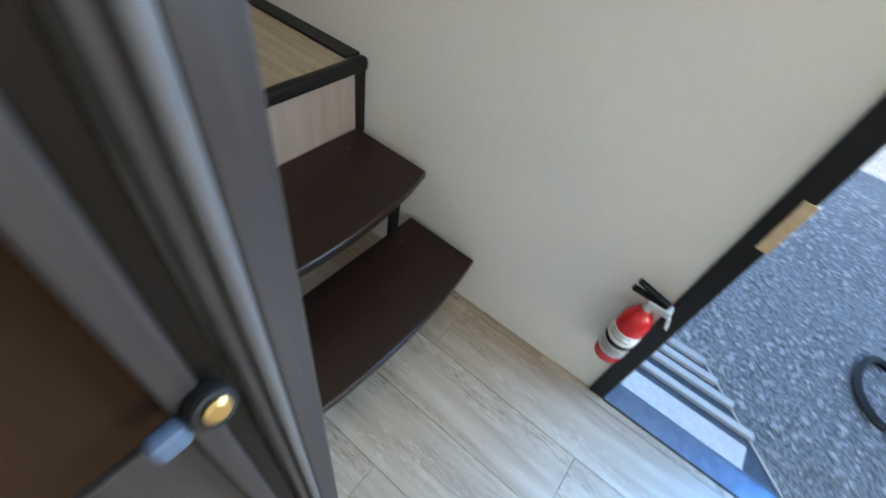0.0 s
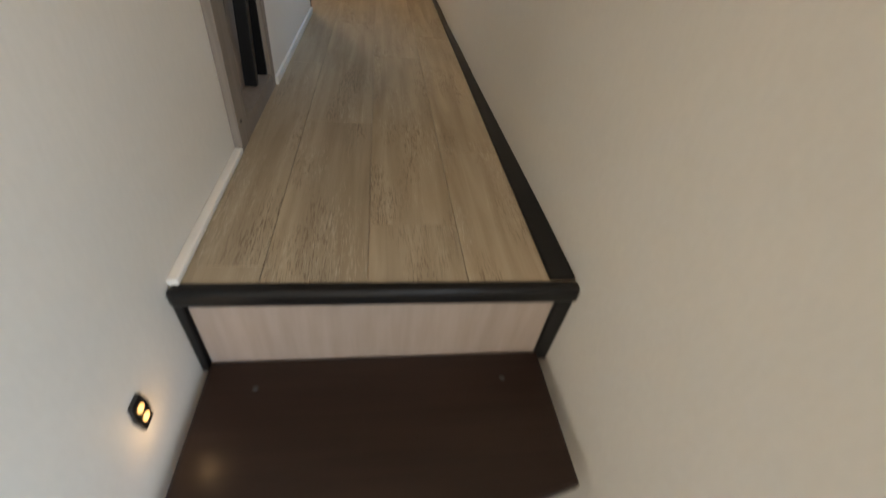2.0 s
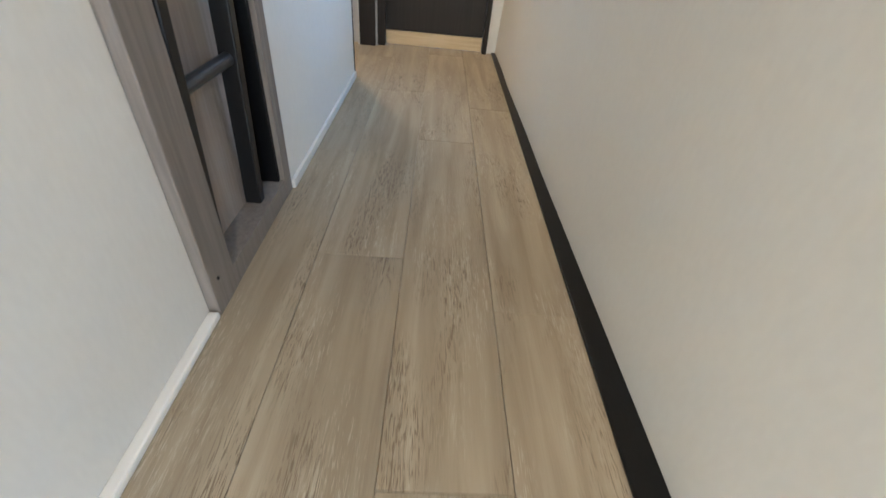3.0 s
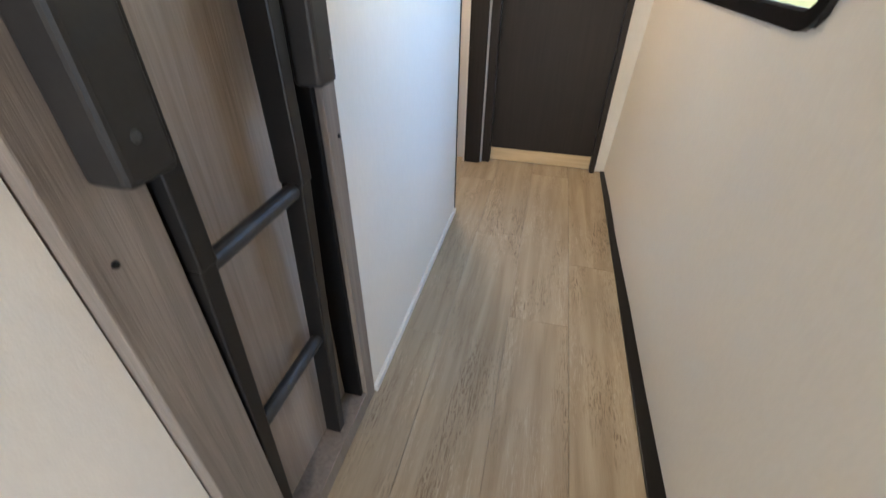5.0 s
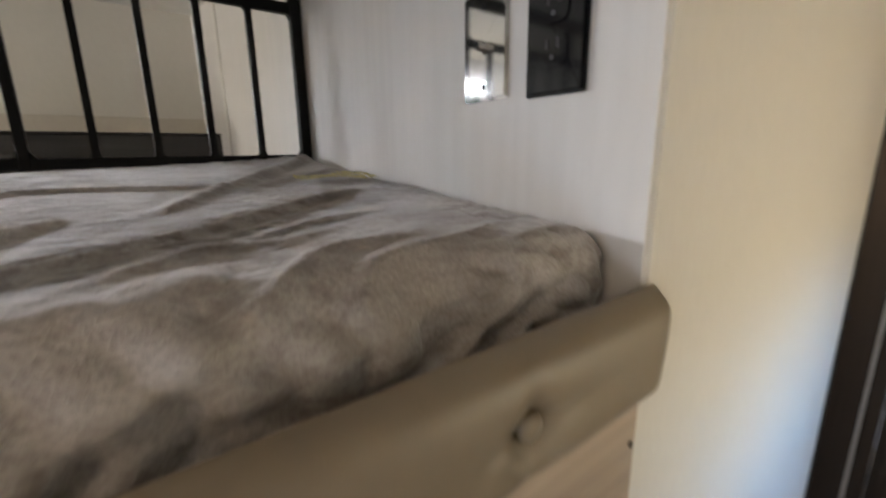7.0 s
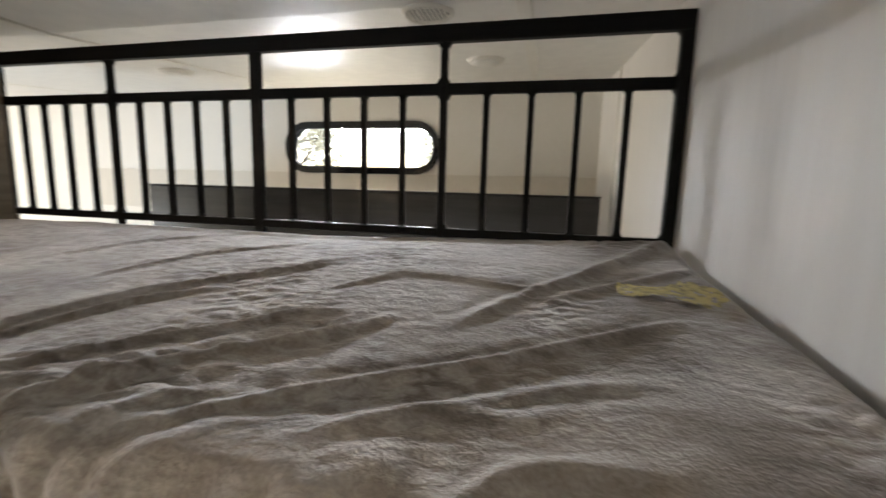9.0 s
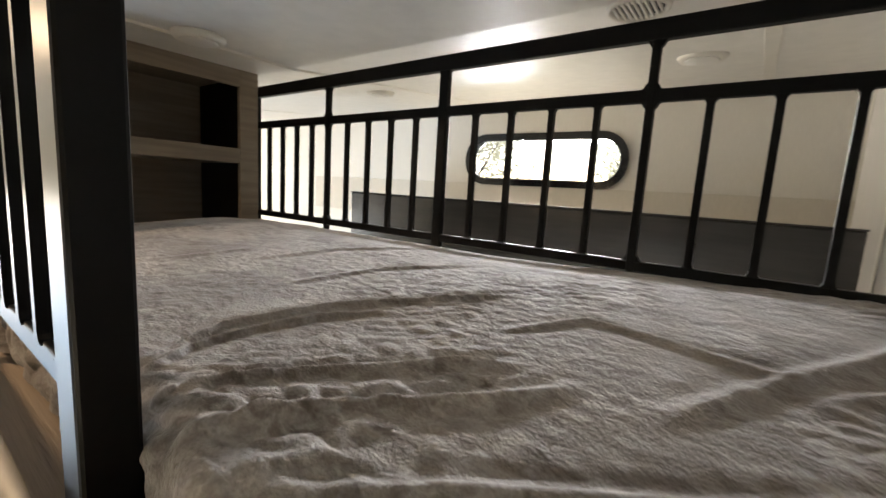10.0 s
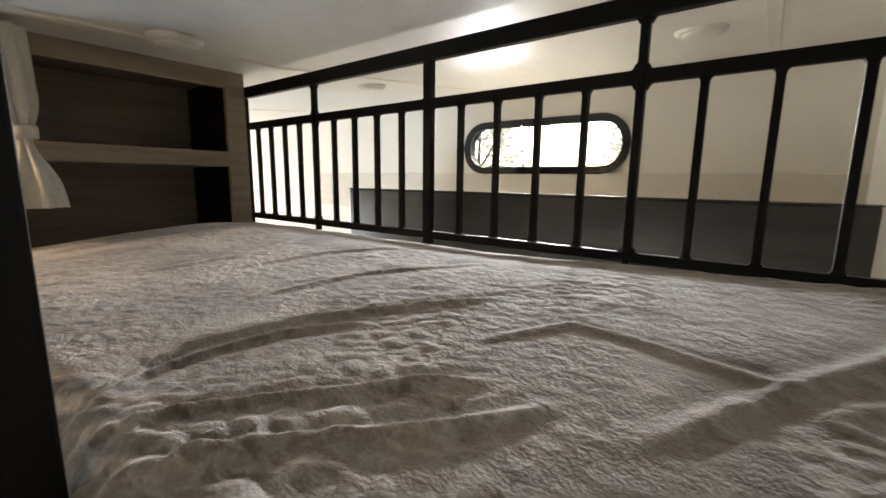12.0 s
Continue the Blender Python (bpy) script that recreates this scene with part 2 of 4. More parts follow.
# dark streaks in the colour imitate shading across the brushed nap
nap_shade = maths("MULTIPLY", grain((22, 9, 22), 4, 1.4, .46, .62), grain((6, 5, 6), 2, .3, .42, .58))
tone = mixed(n, l, "MIX", tone, (.13, .105, .09, 1), maths("MULTIPLY", nap_shade, .7))
tone = mixed(n, l, "MIX", tone, (.60, .575, .555, 1), maths("MULTIPLY", maths("MULTIPLY", crink, where), .5))
tone = mixed(n, l, "MULTIPLY", tone, mixed(n, l, "MIX", (.70, .68, .67, 1), (1.12, 1.12, 1.12, 1), pile), .6)
l.new(tone, b.inputs["Base Color"])
l.new(relief(pile, .35, .0014, relief(maths("MULTIPLY", crink, where), .36, .003, relief(fold, .2, .006))), b.inputs["Normal"])


def glow(name, colour, strength):
    m = bpy.data.materials.new(name)
    m.use_nodes = True
    b = m.node_tree.nodes["Principled BSDF"]
    b.inputs["Base Color"].default_value = (*colour, 1)
    b.inputs["Emission Color"].default_value = (*colour, 1)
    b.inputs["Emission Strength"].default_value = strength
    return m


STEPGLOW = glow("step_lamp_lens", (1, .55, .18), .9)
PUCKGLOW = glow("puck_lens", (1, .86, .62), 1.2)
GLASS = bpy.data.materials.new("window_glass")
GLASS.use_nodes = True
gb = GLASS.node_tree.nodes["Principled BSDF"]
gb.inputs["Transmission Weight"].default_value, gb.inputs["Roughness"].default_value = 1, 0
gb.inputs["IOR"].default_value, gb.inputs["Base Color"].default_value = 1.1, (.93, .95, .94, 1)

# ---- building helpers ----


def origin_of(ob):
    p = Vector((0, 0, 0))
    while ob:
        p += ob.location
        ob = ob.parent
    return p


def mesh_of(name, bm, mat, shift=Vector((0, 0, 0)), smooth=False):
    me = bpy.data.meshes.new(name)
    if shift.length:
        bmesh.ops.translate(bm, vec=-shift, verts=bm.verts)
    bmesh.ops.recalc_face_normals(bm, faces=bm.faces)
    bm.to_mesh(me)
    bm.free()
    me.materials.append(mat)
    if smooth:
        for p in me.polygons:
            p.use_smooth = True
    return me


def part(name, bm, mat, parent, label="", smooth=False):
    ob = new(name, mesh_of(name, bm, mat, origin_of(parent), smooth))
    ob.parent = parent
    return tagged(ob, label)


def thing(name, at, label, category, group=""):
    ob = new(name)
    ob.empty_display_size = .05
    ob.location = at
    return tagged(ob, label, category, group)


def single(name, bm, mat, label, category, group="", smooth=False):
    return tagged(new(name, mesh_of(name, bm, mat, smooth=smooth)), label, category, group)


def structure(name, bm, mat, label=""):
    return tagged(new(name, mesh_of(name, bm, mat)), label, "", "", "structure")


def box(x0, x1, y0, y1, z0, z1, bevel=0.0, seg=2, bm=None):
    own = bmesh.new()
    bmesh.ops.create_cube(own, size=1)
    bmesh.ops.transform(own, matrix=Matrix.Translation(((x0 + x1) / 2, (y0 + y1) / 2, (z0 + z1) / 2)) @ Matrix.Diagonal((x1 - x0, y1 - y0, z1 - z0, 1)), verts=own.verts)
    if bevel:
        bmesh.ops.bevel(own, geom=own.edges[:], offset=bevel, segments=seg, affect="EDGES", profile=.5)
    return joined(bm, own)


def joined(bm, own):
    if bm is None:
        return own
    me = bpy.data.meshes.new("tmp")
    own.to_mesh(me)
    own.free()
    bm.from_mesh(me)
    bpy.data.meshes.remove(me)
    return bm


def tube(a, b, r, seg=16, bm=None, r2=None, bevel=0.0):
    a, b = Vector(a), Vector(b)
    own = bmesh.new()
    bmesh.ops.create_cone(own, cap_ends=True, segments=seg, radius1=r, radius2=r if r2 is None else r2, depth=(b - a).length)
    if bevel:
        rims = [e for e in own.edges if any(len(f.verts) > 4 for f in e.link_faces)]
        bmesh.ops.bevel(own, geom=rims, offset=bevel, segments=2, affect="EDGES", profile=.5)
    bmesh.ops.transform(own, matrix=Matrix.Translation((a + b) / 2) @ (b - a).to_track_quat("Z", "Y").to_matrix().to_4x4(), verts=own.verts)
    return joined(bm, own)


def lathe(profile, at, axis=(0, 0, 1), seg=28, bm=None):
    """A turned body: rows of (radius, height) along axis from at."""
    own = bmesh.new()
    rings = [[own.verts.new((r * math.cos(2 * math.pi * i / seg), r * math.sin(2 * math.pi * i / seg), h)) for i in range(seg)] for r, h in profile]
    for lo, hi in zip(rings, rings[1:]):
        for i in range(seg):
            own.faces.new((lo[i], lo[(i + 1) % seg], hi[(i + 1) % seg], hi[i]))
    own.faces.new(rings[0][::-1]), own.faces.new(rings[-1])
    bmesh.ops.transform(own, matrix=Matrix.Translation(at) @ Vector(axis).to_track_quat("Z", "Y").to_matrix().to_4x4(), verts=own.verts)
    return joined(bm, own)


def outline(w, h, r, seg=6):
    """A rounded rectangle round the origin."""
    pts = []
    for cx, cy, a0 in ((w / 2 - r, h / 2 - r, 0), (-w / 2 + r, h / 2 - r, 90), (-w / 2 + r, -h / 2 + r, 180), (w / 2 - r, -h / 2 + r, 270)):
        for i in range(seg + 1):
            a = radians(a0 + 90 * i / seg)
            pts.append((cx + r * math.cos(a), cy + r * math.sin(a)))
    return pts


def plate(pts, d0, d1, m, bm=None, hole=None):
    """An outline extruded from d0 to d1 along its normal, with a like outline cut out if given, laid by the pose m."""
    own = bmesh.new()
    lo = [own.verts.new((x, y, d0)) for x, y in pts]
    hi = [own.verts.new((x, y, d1)) for x, y in pts]
    k = len(pts)
    for i in range(k):
        own.faces.new((lo[i], lo[(i + 1) % k], hi[(i + 1) % k], hi[i]))
    if hole:
        il = [own.verts.new((x, y, d0)) for x, y in hole]
        ih = [own.verts.new((x, y, d1)) for x, y in hole]
        for i in range(k):
            j = (i + 1) % k
            own.faces.new((il[j], il[i], ih[i], ih[j]))
            own.faces.new((lo[j], lo[i], il[i], il[j]))
            own.faces.new((hi[i], hi[j], ih[j], ih[i]))
    else:
        own.faces.new(lo[::-1]), own.faces.new(hi)
    bmesh.ops.transform(own, matrix=m, verts=own.verts)
    return joined(bm, own)


def facing(x, y, z, axis):
    """A pose whose local z looks along axis ('x', '-x', 'y', '-y', 'z', '-z'), local y up where it can."""
    turn = {"x": (90, 0, 90), "-x": (90, 0, -90), "y": (90, 0, 180), "-y": (90, 0, 0), "z": (0, 0, 0), "-z": (180, 0, 0)}[axis]
    return pose(x, y, z, *turn)

# ---- the plan ----
XL, XR = .045, .868          # walls beside the stairs and the hall
XH = .064                    # hall wall past the ladder
YN, ZU = 1.014, .722         # stair edge and upper floor
YW = 2.022                   # wall with the sockets, end of the loft
ZC = 2.745                   # ceiling over loft and hall
XB = -.731                   # rear guard rail of the loft
XF, ZROOF = -2.073, 2.90     # far side wall, ceiling there
YS = .26                     # shelf front, other end of the loft
YFAR = -5.9                  # lounge end wall

floor = structure("floor", box(XF, XR, YFAR, 1.06, -.06, -.005), PALEWOOD, "wood-look vinyl plank floor of the entry and lounge")
floor_upper = structure("floor_upper", box(-.35, XR, YN + .02, 4.6, ZU - .05, ZU - .005), PALEWOOD, "wood-look vinyl plank floor of the raised hall")


def wall_with_hole(name, axis, at, thick, a0, a1, z0, z1, holes, mat, label, r=.05):
    """A wall in the plane x = at with rounded or square openings (a, z, width, height); it is built from blocks round them."""
    bm = None
    edges = sorted({a0, a1, *[h[0] - h[2] / 2 for h in holes], *[h[0] + h[2] / 2 for h in holes]})
    for lo, hi in zip(edges, edges[1:]):
        cut = [h for h in holes if h[0] - h[2] / 2 <= lo + 1e-6 and h[0] + h[2] / 2 >= hi - 1e-6]
        spans = [(z0, cut[0][1] - cut[0][3] / 2), (cut[0][1] + cut[0][3] / 2, z1)] if cut else [(z0, z1)]
        for b, t in spans:
            if t - b > .001:
                bm = box(at, at + thick, lo, hi, b, t, bm=bm)
    return structure(name, bm, mat, label)


HW = (2.655, 1.905, .83, .45)                       # hall window: middle y, middle z, width, height
side = wall_with_hole("wall_right", "x", XR, .06, -.137, 4.6, 0, 2.95, [HW], WALL, "cream wallpapered trailer side wall")
for v in side.data.vertices:        # the side wall runs in slightly at its foot towards the bedroom
    v.co.x -= .0125 * (v.co.y + .1) * (1 - (v.co.z - ZU) / 1.6)
XW = XR - .0092           # its face at the hall window
wall_with_hole("wall_right_rear", "x", XR, .06, YFAR, -.98, 0, 2.95, [(-3.2, 1.55, 1.7, .95)], WALL, "cream wallpapered side wall of the lounge")
structure("wall_right_over_door", box(XR, XR + .06, -.98, -.137, 1.98, 2.95), WALL, "cream wall above the entry door")
structure("wall_left", box(-.004, XL, YS + .012, 1.535, 0, 2.05), WALL, "cream wall beside the stairs")
structure("wall_hall_left", box(XH - .06, XH, YW + .012, 3.115, 0, ZC), WALL, "cream hall wall past the ladder")
structure("wall_sockets", box(XF, XH - .001, YW, YW + .011, 0, 2.95), WALL_GREY, "light grey wallpapered wall at the loft's end")
structure("wall_loft_rear", box(XB - .05, XB - .012, YS - .36, YW, 0, 2.10), WALL, "cream partition below the loft's rear guard rail")
FW = (.735, 2.588, .92, .27)
wall_with_hole("wall_far", "x", XF - .06, .06, YFAR, YW + .01, 0, 2.95, [FW, (-3.4, 1.6, 1.7, .95)], WALL, "cream wallpapered far side wall")
structure("wall_lounge_end", box(XF - .06, -.75, YFAR - .06, YFAR, 0, 2.95), WALL, "cream end wall of the lounge")
structure("wall_lounge_end_side", box(.75, XR + .06, YFAR - .06, YFAR, 0, 2.95), WALL, "cream end wall of the lounge")
structure("wall_lounge_end_sill", box(-.75, .75, YFAR - .06, YFAR, 0, 1.05), WALL, "cream wall below the lounge window")
structure("wall_lounge_end_head", box(-.75, .75, YFAR - .06, YFAR, 2.04, 2.95), WALL, "cream wall above the lounge window")
structure("wall_bedroom_left", box(-.42, -.36, 3.05, 4.6, ZU - .05, ZC), WALL_GREY, "grey wall of the landing")
structure("wall_landing", box(-.36, XH - .06, 3.05, 3.11, ZU - .05, ZC), WALL_GREY, "grey wall turning off the hall")
structure("wall_bedroom", box(-.36, -.012, 3.80, 3.86, ZU - .05, ZC), WALL_GREY, "grey wall beside the bedroom door")
structure("wall_bedroom_side", box(.768, XR, 3.80, 3.86, ZU - .05, ZC), WALL, "cream wall beside the bedroom door")
structure("wall_bedroom_head", box(-.012, .768, 3.80, 3.86, 2.64, ZC), WALL, "cream wall above the bedroom door")
structure("wall_below_stairs", box(-.02, XR, 1.06, 1.10, -.05, ZU - .05), RISER, "wood panel closing the space below the hall")

# ceiling, higher towards the far side
bm = bmesh.new()
sec = [(XR + .06, ZC), (XB, ZC + .01), (XF - .06, ZROOF), (XF - .06, ZROOF + .05), (XB, ZC + .06), (XR + .06, ZC + .05)]
ends = [[bm.verts.new((x, y, z)) for x, z in sec] for y in (YFAR - .06, 4.6)]
for i in range(6):
    bm.faces.new((ends[0][i], ends[0][(i + 1) % 6], ends[1][(i + 1) % 6], ends[1][i]))
bm.faces.new(ends[0]), bm.faces.new(ends[1][::-1])
structure("ceiling", bm, CEIL, "white panelled ceiling")


def ceil_z(x):
    return ZC + (.01 * (XR - x) / (XR - XB) if x > XB else .01 + (XB - x) / (XB - XF) * (ZROOF - ZC - .01))


for y in (1.70, .44, -.85, -2.1, -3.4, -4.7, 3.0):
    bm = None
    for x0, x1 in ((XB, XR), (XF, XB)):
        own = bmesh.new()
        lo = [own.verts.new((x, yy, ceil_z(x) - d)) for x in (x0, x1) for yy, d in ((y - .02, -.004), (y - .015, .006), (y + .015, .006), (y + .02, -.004))]
        for i in range(3):
            own.faces.new((lo[i], lo[i + 1], lo[i + 5], lo[i + 4]))
        bm = joined(bm, own)
    structure("trim", bm, TRIM, "white batten over a ceiling joint")

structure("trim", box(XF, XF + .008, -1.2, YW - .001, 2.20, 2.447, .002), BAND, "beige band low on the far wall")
structure("trim", box(-1.575, -1.553, YW - .006, YW - .0005, 2.06, 2.93, .002), TRIM, "white bead over a wall joint")

# skirtings and edge trims
structure("baseboard", box(XL, XL + .022, YN + .012, 1.533, ZU, ZU + .016, .004), TRIM, "white hall skirting")
structure("baseboard", box(XH, XH + .011, 2.036, 3.112, ZU, ZU + .028, .003), TRIM, "white hall skirting")
structure("baseboard", box(XL, XL + .012, YS + .05, YN - .02, 0, .05, .003), PALEWOOD, "wood-look skirting at the foot of the wall")
structure("trim", box(.801, .858, YN + .02, 3.79, ZU, ZU + .010, .003), BLACKWOOD, "black edge strip along the hall floor")
structure("trim", box(XH - .004, XH + .004, 3.112, 3.122, ZU, ZC, .002), BLACKWOOD, "black corner bead")

# ---- stairs ----
stairs = thing("stairs", (.45, .8, 0), "two dark-stained open treads rising to a raised hall", "stairs")
bm = box(XL + .001, XR - .001, YN - .012, YN + .022, ZU - .040, ZU + .004, .012, 3)
part("nosing", bm, BLACKWOOD, stairs, "black rounded nosing at the hall floor's edge")
part("riser", box(.07, .82, YN + .004, YN + .02, .40, ZU - .038), RISER, stairs, "pale wood-grain riser panel")
part("side_trim", box(XL + .001, .064, YN - .002, YN + .018, .46, ZU - .03, .003), BLACKWOOD, stairs)
part("side_trim", box(.822, XR - .001, YN - .002, YN + .018, .46, ZU - .03, .003), BLACKWOOD, stairs)
part("riser", box(.07, .82, YN + .022, YN + .04, 0, .40), RISER, stairs, "wood-grain panel below the treads")


def tread(z, yb, yf, x0, x1, bow):
    """A tread board with a bowed, rounded front."""
    pts, k = [], 18
    for i in range(k + 1):
        s = i / k
        pts.append((x0 + (x1 - x0) * s, yf - bow * (1 - (2 * s - 1) ** 2)))
    pts += [(x1, yb), (x0, yb)]
    own = plate(pts, z - .036, z, Matrix.Identity(4))
    rim = [e for e in own.edges if abs(e.verts[0].co.z - e.verts[1].co.z) < 1e-5]
    bmesh.ops.bevel(own, geom=rim, offset=.008, segments=3, affect="EDGES", profile=.5)
    return own


upper = part("tread", tread(.49, YN + .002, .708, .068, .828, .05), TREAD, stairs, "dark-stained bowed tread")
lower = part("tread", tread(.245, .752, .463, .072, .84, .034), TREAD, stairs, "dark-stained bowed tread")
for host, z, y in ((upper, .49, .945), (lower, .245, .692)):
    for x in (.177, .722):
        part("screw", lathe([(.0065, -.001), (.006, .0012), (.003, .0018)], (x, y, z), seg=12), TUBE, host)
for x in (.17, .73):
    bm = box(x - .022, x + .022, .735, .75, 0, .455, .003)
    bm = box(x - .022, x + .022, .50, .74, .185, .208, .003, bm=bm)
    bm = box(x - .022, x + .022, .735, YN, .43, .453, .003, bm=bm)
    part("stringer", bm, BLACK, stairs, "black steel stringer under the treads")

# ---- step light on the wall ----
step_light = thing("step_light", (XL, .825, .634), "small black lozenge step light glowing amber on the wall", "wall light")
m = facing(XL, .825, .634, "x")
part("bezel", plate([(-.020, .0), (-.014, .034), (.014, .034), (.020, 0), (.014, -.034), (-.014, -.034)], 0, .007, m), BLACKGLOSS, step_light)
for dz in (.013, -.013):
    part("lens", lathe([(.008, .005), (.0075, .009), (.004, .0105)], (XL, .825, .634 + dz), (1, 0, 0), 14), STEPGLOW, step_light, "glowing amber lens")
lamp("step_lamp", "POINT", pose(XL + .05, .825, .595), .04, (1, .66, .32), .008)

# ---- fire extinguisher ----
fx, fy = .824, -.048
ext = thing("fire_extinguisher", (fx, fy, .275), "red fire extinguisher strapped to the wall by the door", "extinguisher")
body = part("cylinder", lathe([(.030, .275), (.039, .28), (.041, .29), (.041, .45), (.037, .475), (.025, .497), (.016, .505), (.016, .515)], (fx, fy, 0)), RED, ext, smooth=True)
part("label", lathe([(.0414, .315), (.0414, .425)], (fx, fy, 0)), LABEL, body, "white printed label", smooth=True)
part("strap", lathe([(.0425, .362), (.0425, .378)], (fx, fy, 0)), BLACK, body, "black retaining strap", smooth=True)
for k, (z, a0, a1) in enumerate(((.415, -60, 30), (.405, -60, 10), (.395, -55, 40), (.350, -70, 20), (.340, -70, 40), (.330, -50, 30))):
    own = bmesh.new()
    for a in range(a0, a1, 10):
        v = [own.verts.new((fx + .0419 * math.cos(radians(180 + b)), fy + .0419 * math.sin(radians(180 + b)), zz)) for b, zz in ((a, z), (a + 9, z), (a + 9, z + .004), (a, z + .004))]
        own.faces.new(v)
    part("print", own, INK, body)
valve = part("valve", tube((fx, fy, .51), (fx, fy, .545), .014, bevel=.003, bm=box(fx - .014, fx + .02, fy - .05, fy + .012, .528, .552, .005)), GREYPLASTIC, ext, "grey valve head and nozzle")
bm = box(fx - .010, fx + .010, fy - .035, fy + .06, .548, .558, .004)
own = box(fx - .009, fx + .009, -.05, .045, -.005, .005, .003)
bmesh.ops.transform(own, matrix=Matrix.Translation((0, fy + .012, .572)) @ Matrix.Rotation(radians(13), 4, "X"), verts=own.verts)
part("handle", joined(bm, own), BLACK, ext, "black squeeze handle")
part("hose_clip", tube((fx - .012, fy - .05, .54), (fx - .012, fy - .062, .50), .004), LABEL, ext)
part("bracket", box(XR - .012, XR - .001, fy - .03, fy + .03, .27, .44, .003), BLACK, ext)

ext.location += Vector((0, .006, -.012))

# ---- entry: door frame, threshold, outside step ----
door_1 = tagged(thing("door_1", (XR, -.56, 0), "open entry doorway with a black aluminium frame", "doorway"), kind="structure")
part("jamb", box(XR - .012, XR + .07, -.142, -.088, 0, 1.98, .006), BLACKWOOD, door_1)
part("jamb", box(XR - .012, XR + .07, -1.03, -.978, 0, 1.98, .006), BLACKWOOD, door_1)
part("head", box(XR - .012, XR + .07, -1.03, -.088, 1.98, 2.03, .006), BLACKWOOD, door_1)
part("sill", box(XR - .006, XR + .078, -.978, -.142, -.010, .003, .003), STEPBLUE, door_1, "grey metal threshold")
part("sill_seal", box(XR - .012, XR - .0065, -.978, -.142, -.004, .006, .002), BLACKWOOD, door_1)
part("strike_plate", box(XR - .0145, XR + .03, -.1445, -.118, .78, .91, .001), BEIGE, door_1, "tan strike plate on the jamb")

step = thing("entry_step", (1.2, -.5, -.75), "grey moulded outside step with slanted sides and white tread bars", "step")
own = plate([(.945, -.15), (.945, -.90), (1.10, -.84), (1.49, -.43), (1.49, -.20), (1.30, -.17)], -.30, -.185, Matrix.Identity(4))
bmesh.ops.bevel(own, geom=own.edges[:], offset=.012, segments=2, affect="EDGES", profile=.5)
part("body", own, STEPBLUE, step)
part("riser_rim", box(.945, 1.045, -.86, -.17, -.186, -.105, .014, 3), STEPBLUE, step, "raised blue-grey rim beside the threshold")
part("tread_plate", box(1.062, 1.182, -.685, -.205, -.186, -.160, .006), STEPWHITE, step, "white tread plate in the sun")
for x, end in ((1.245, -.70), (1.325, -.605), (1.385, -.525), (1.445, -.46)):
    part("tread_bar", box(x - .016, x + .016, end, -.20, -.186, -.160, .005), STEPWHITE, step, "white raised tread bar")
bm = None
for (ax, ay), (bx, by) in zip(((1.10, -.835), (1.30, -.625)), ((1.30, -.625), (1.485, -.43))):
    bm = tube((ax, ay, -.182), (bx, by, -.182), .006, 10, bm=bm)
part("side_bead", bm, LABEL, step, "pale bead along the slanted side")
for y in (-.80, -.24):
    part("leg", box(1.0, 1.03, y - .015, y + .015, -.75, -.295, .003), STEPBLUE, step)
for y in (-.40, -.24):
    part("leg", box(1.42, 1.45, y - .015, y + .015, -.75, -.295, .003), STEPBLUE, step)

# ---- wooden door edge at the foot of the stairs ----
casing = thing("door_casing", (0, .30, 0), "grey wood-grain casing at the end of the wall", "door casing")
part("outer_board", box(.0165, .051, .260, .2715, 0, 2.05, .004, 3), CASING, casing)
# the bead's paler grey carries the highlight along the casing edge
part("edge_bead", box(.0038, .0160, .255, .274, 0, 2.05, .0055, 4), BEADGREY, casing, "rounded bead along the casing, paled for its highlight")
part("inner_board", box(-.0085, .0033, .263, .285, 0, 2.05, .004, 3), CASING, casing)
bath = tagged(thing("door_2", (-.05, .30, 0), "grey wood-grain bathroom door with a black latch", "door"), kind="structure")
# dark strip set into the gap to give it its shade
part("stop_strip", box(-.0305, -.009, .294, .325, .01, 2.0, .002, 2), DOORWOOD, bath, "dark fill for the shaded gap between door and casing")
part("slab", box(-.056, -.031, .279, .325, .01, 2.0, .005, 3), CASING, bath)
part("panel", box(-.68, -.0565, .305, .325, .945, 2.0, .002), BROWN, bath, "dark brown door panel")
part("lock_rail", box(-.68, -.0565, .298, .326, .60, .9435, .003), CASING, bath)
part("lower_panel", box(-.68, -.0565, .305, .325, .09, .5985, .002), BROWN, bath, "dark brown door panel")
part("foot_rail", box(-.68, -.0565, .300, .326, .01, .088, .002), CASING, bath)
latch = part("latch", tube((-.034, .280, .992), (-.034, .259, .999), .018, 24, bevel=.005), HOLDER, bath, "black round latch")
part("cap", lathe([(.010, 0), (.0105, .003), (.007, .0055), (.003, .0055)], (-.033, .2595, 1.002), (0, -1, .3), 20), BRASS, latch, "amber metal cap")
part("lever", box(-.080, -.052, .262, .280, .974, 1.002, .007, 3), LEVER, latch, "blue-grey lever end")

# ---- ladder and the panel that holds it ----
panel = thing("wall_cabinet", (.05, 1.785, ZU), "grey wood-grain cabinet front with a recess for the bunk ladder", "cabinet")
Y0, Y1, XP = 1.5375, 2.034, .066
part("stile", box(.0, XP, Y0, Y0 + .088, ZU, 1.91, .002), GREYWOOD, panel)
part("stile", box(.0, XP, Y1 - .048, Y1, ZU, 1.91, .002), GREYWOOD, panel)
part("foot_rail", box(.0, XP - .001, Y0 + .088, Y1 - .048, ZU, ZU + .055, .002), GREYWOOD, panel)
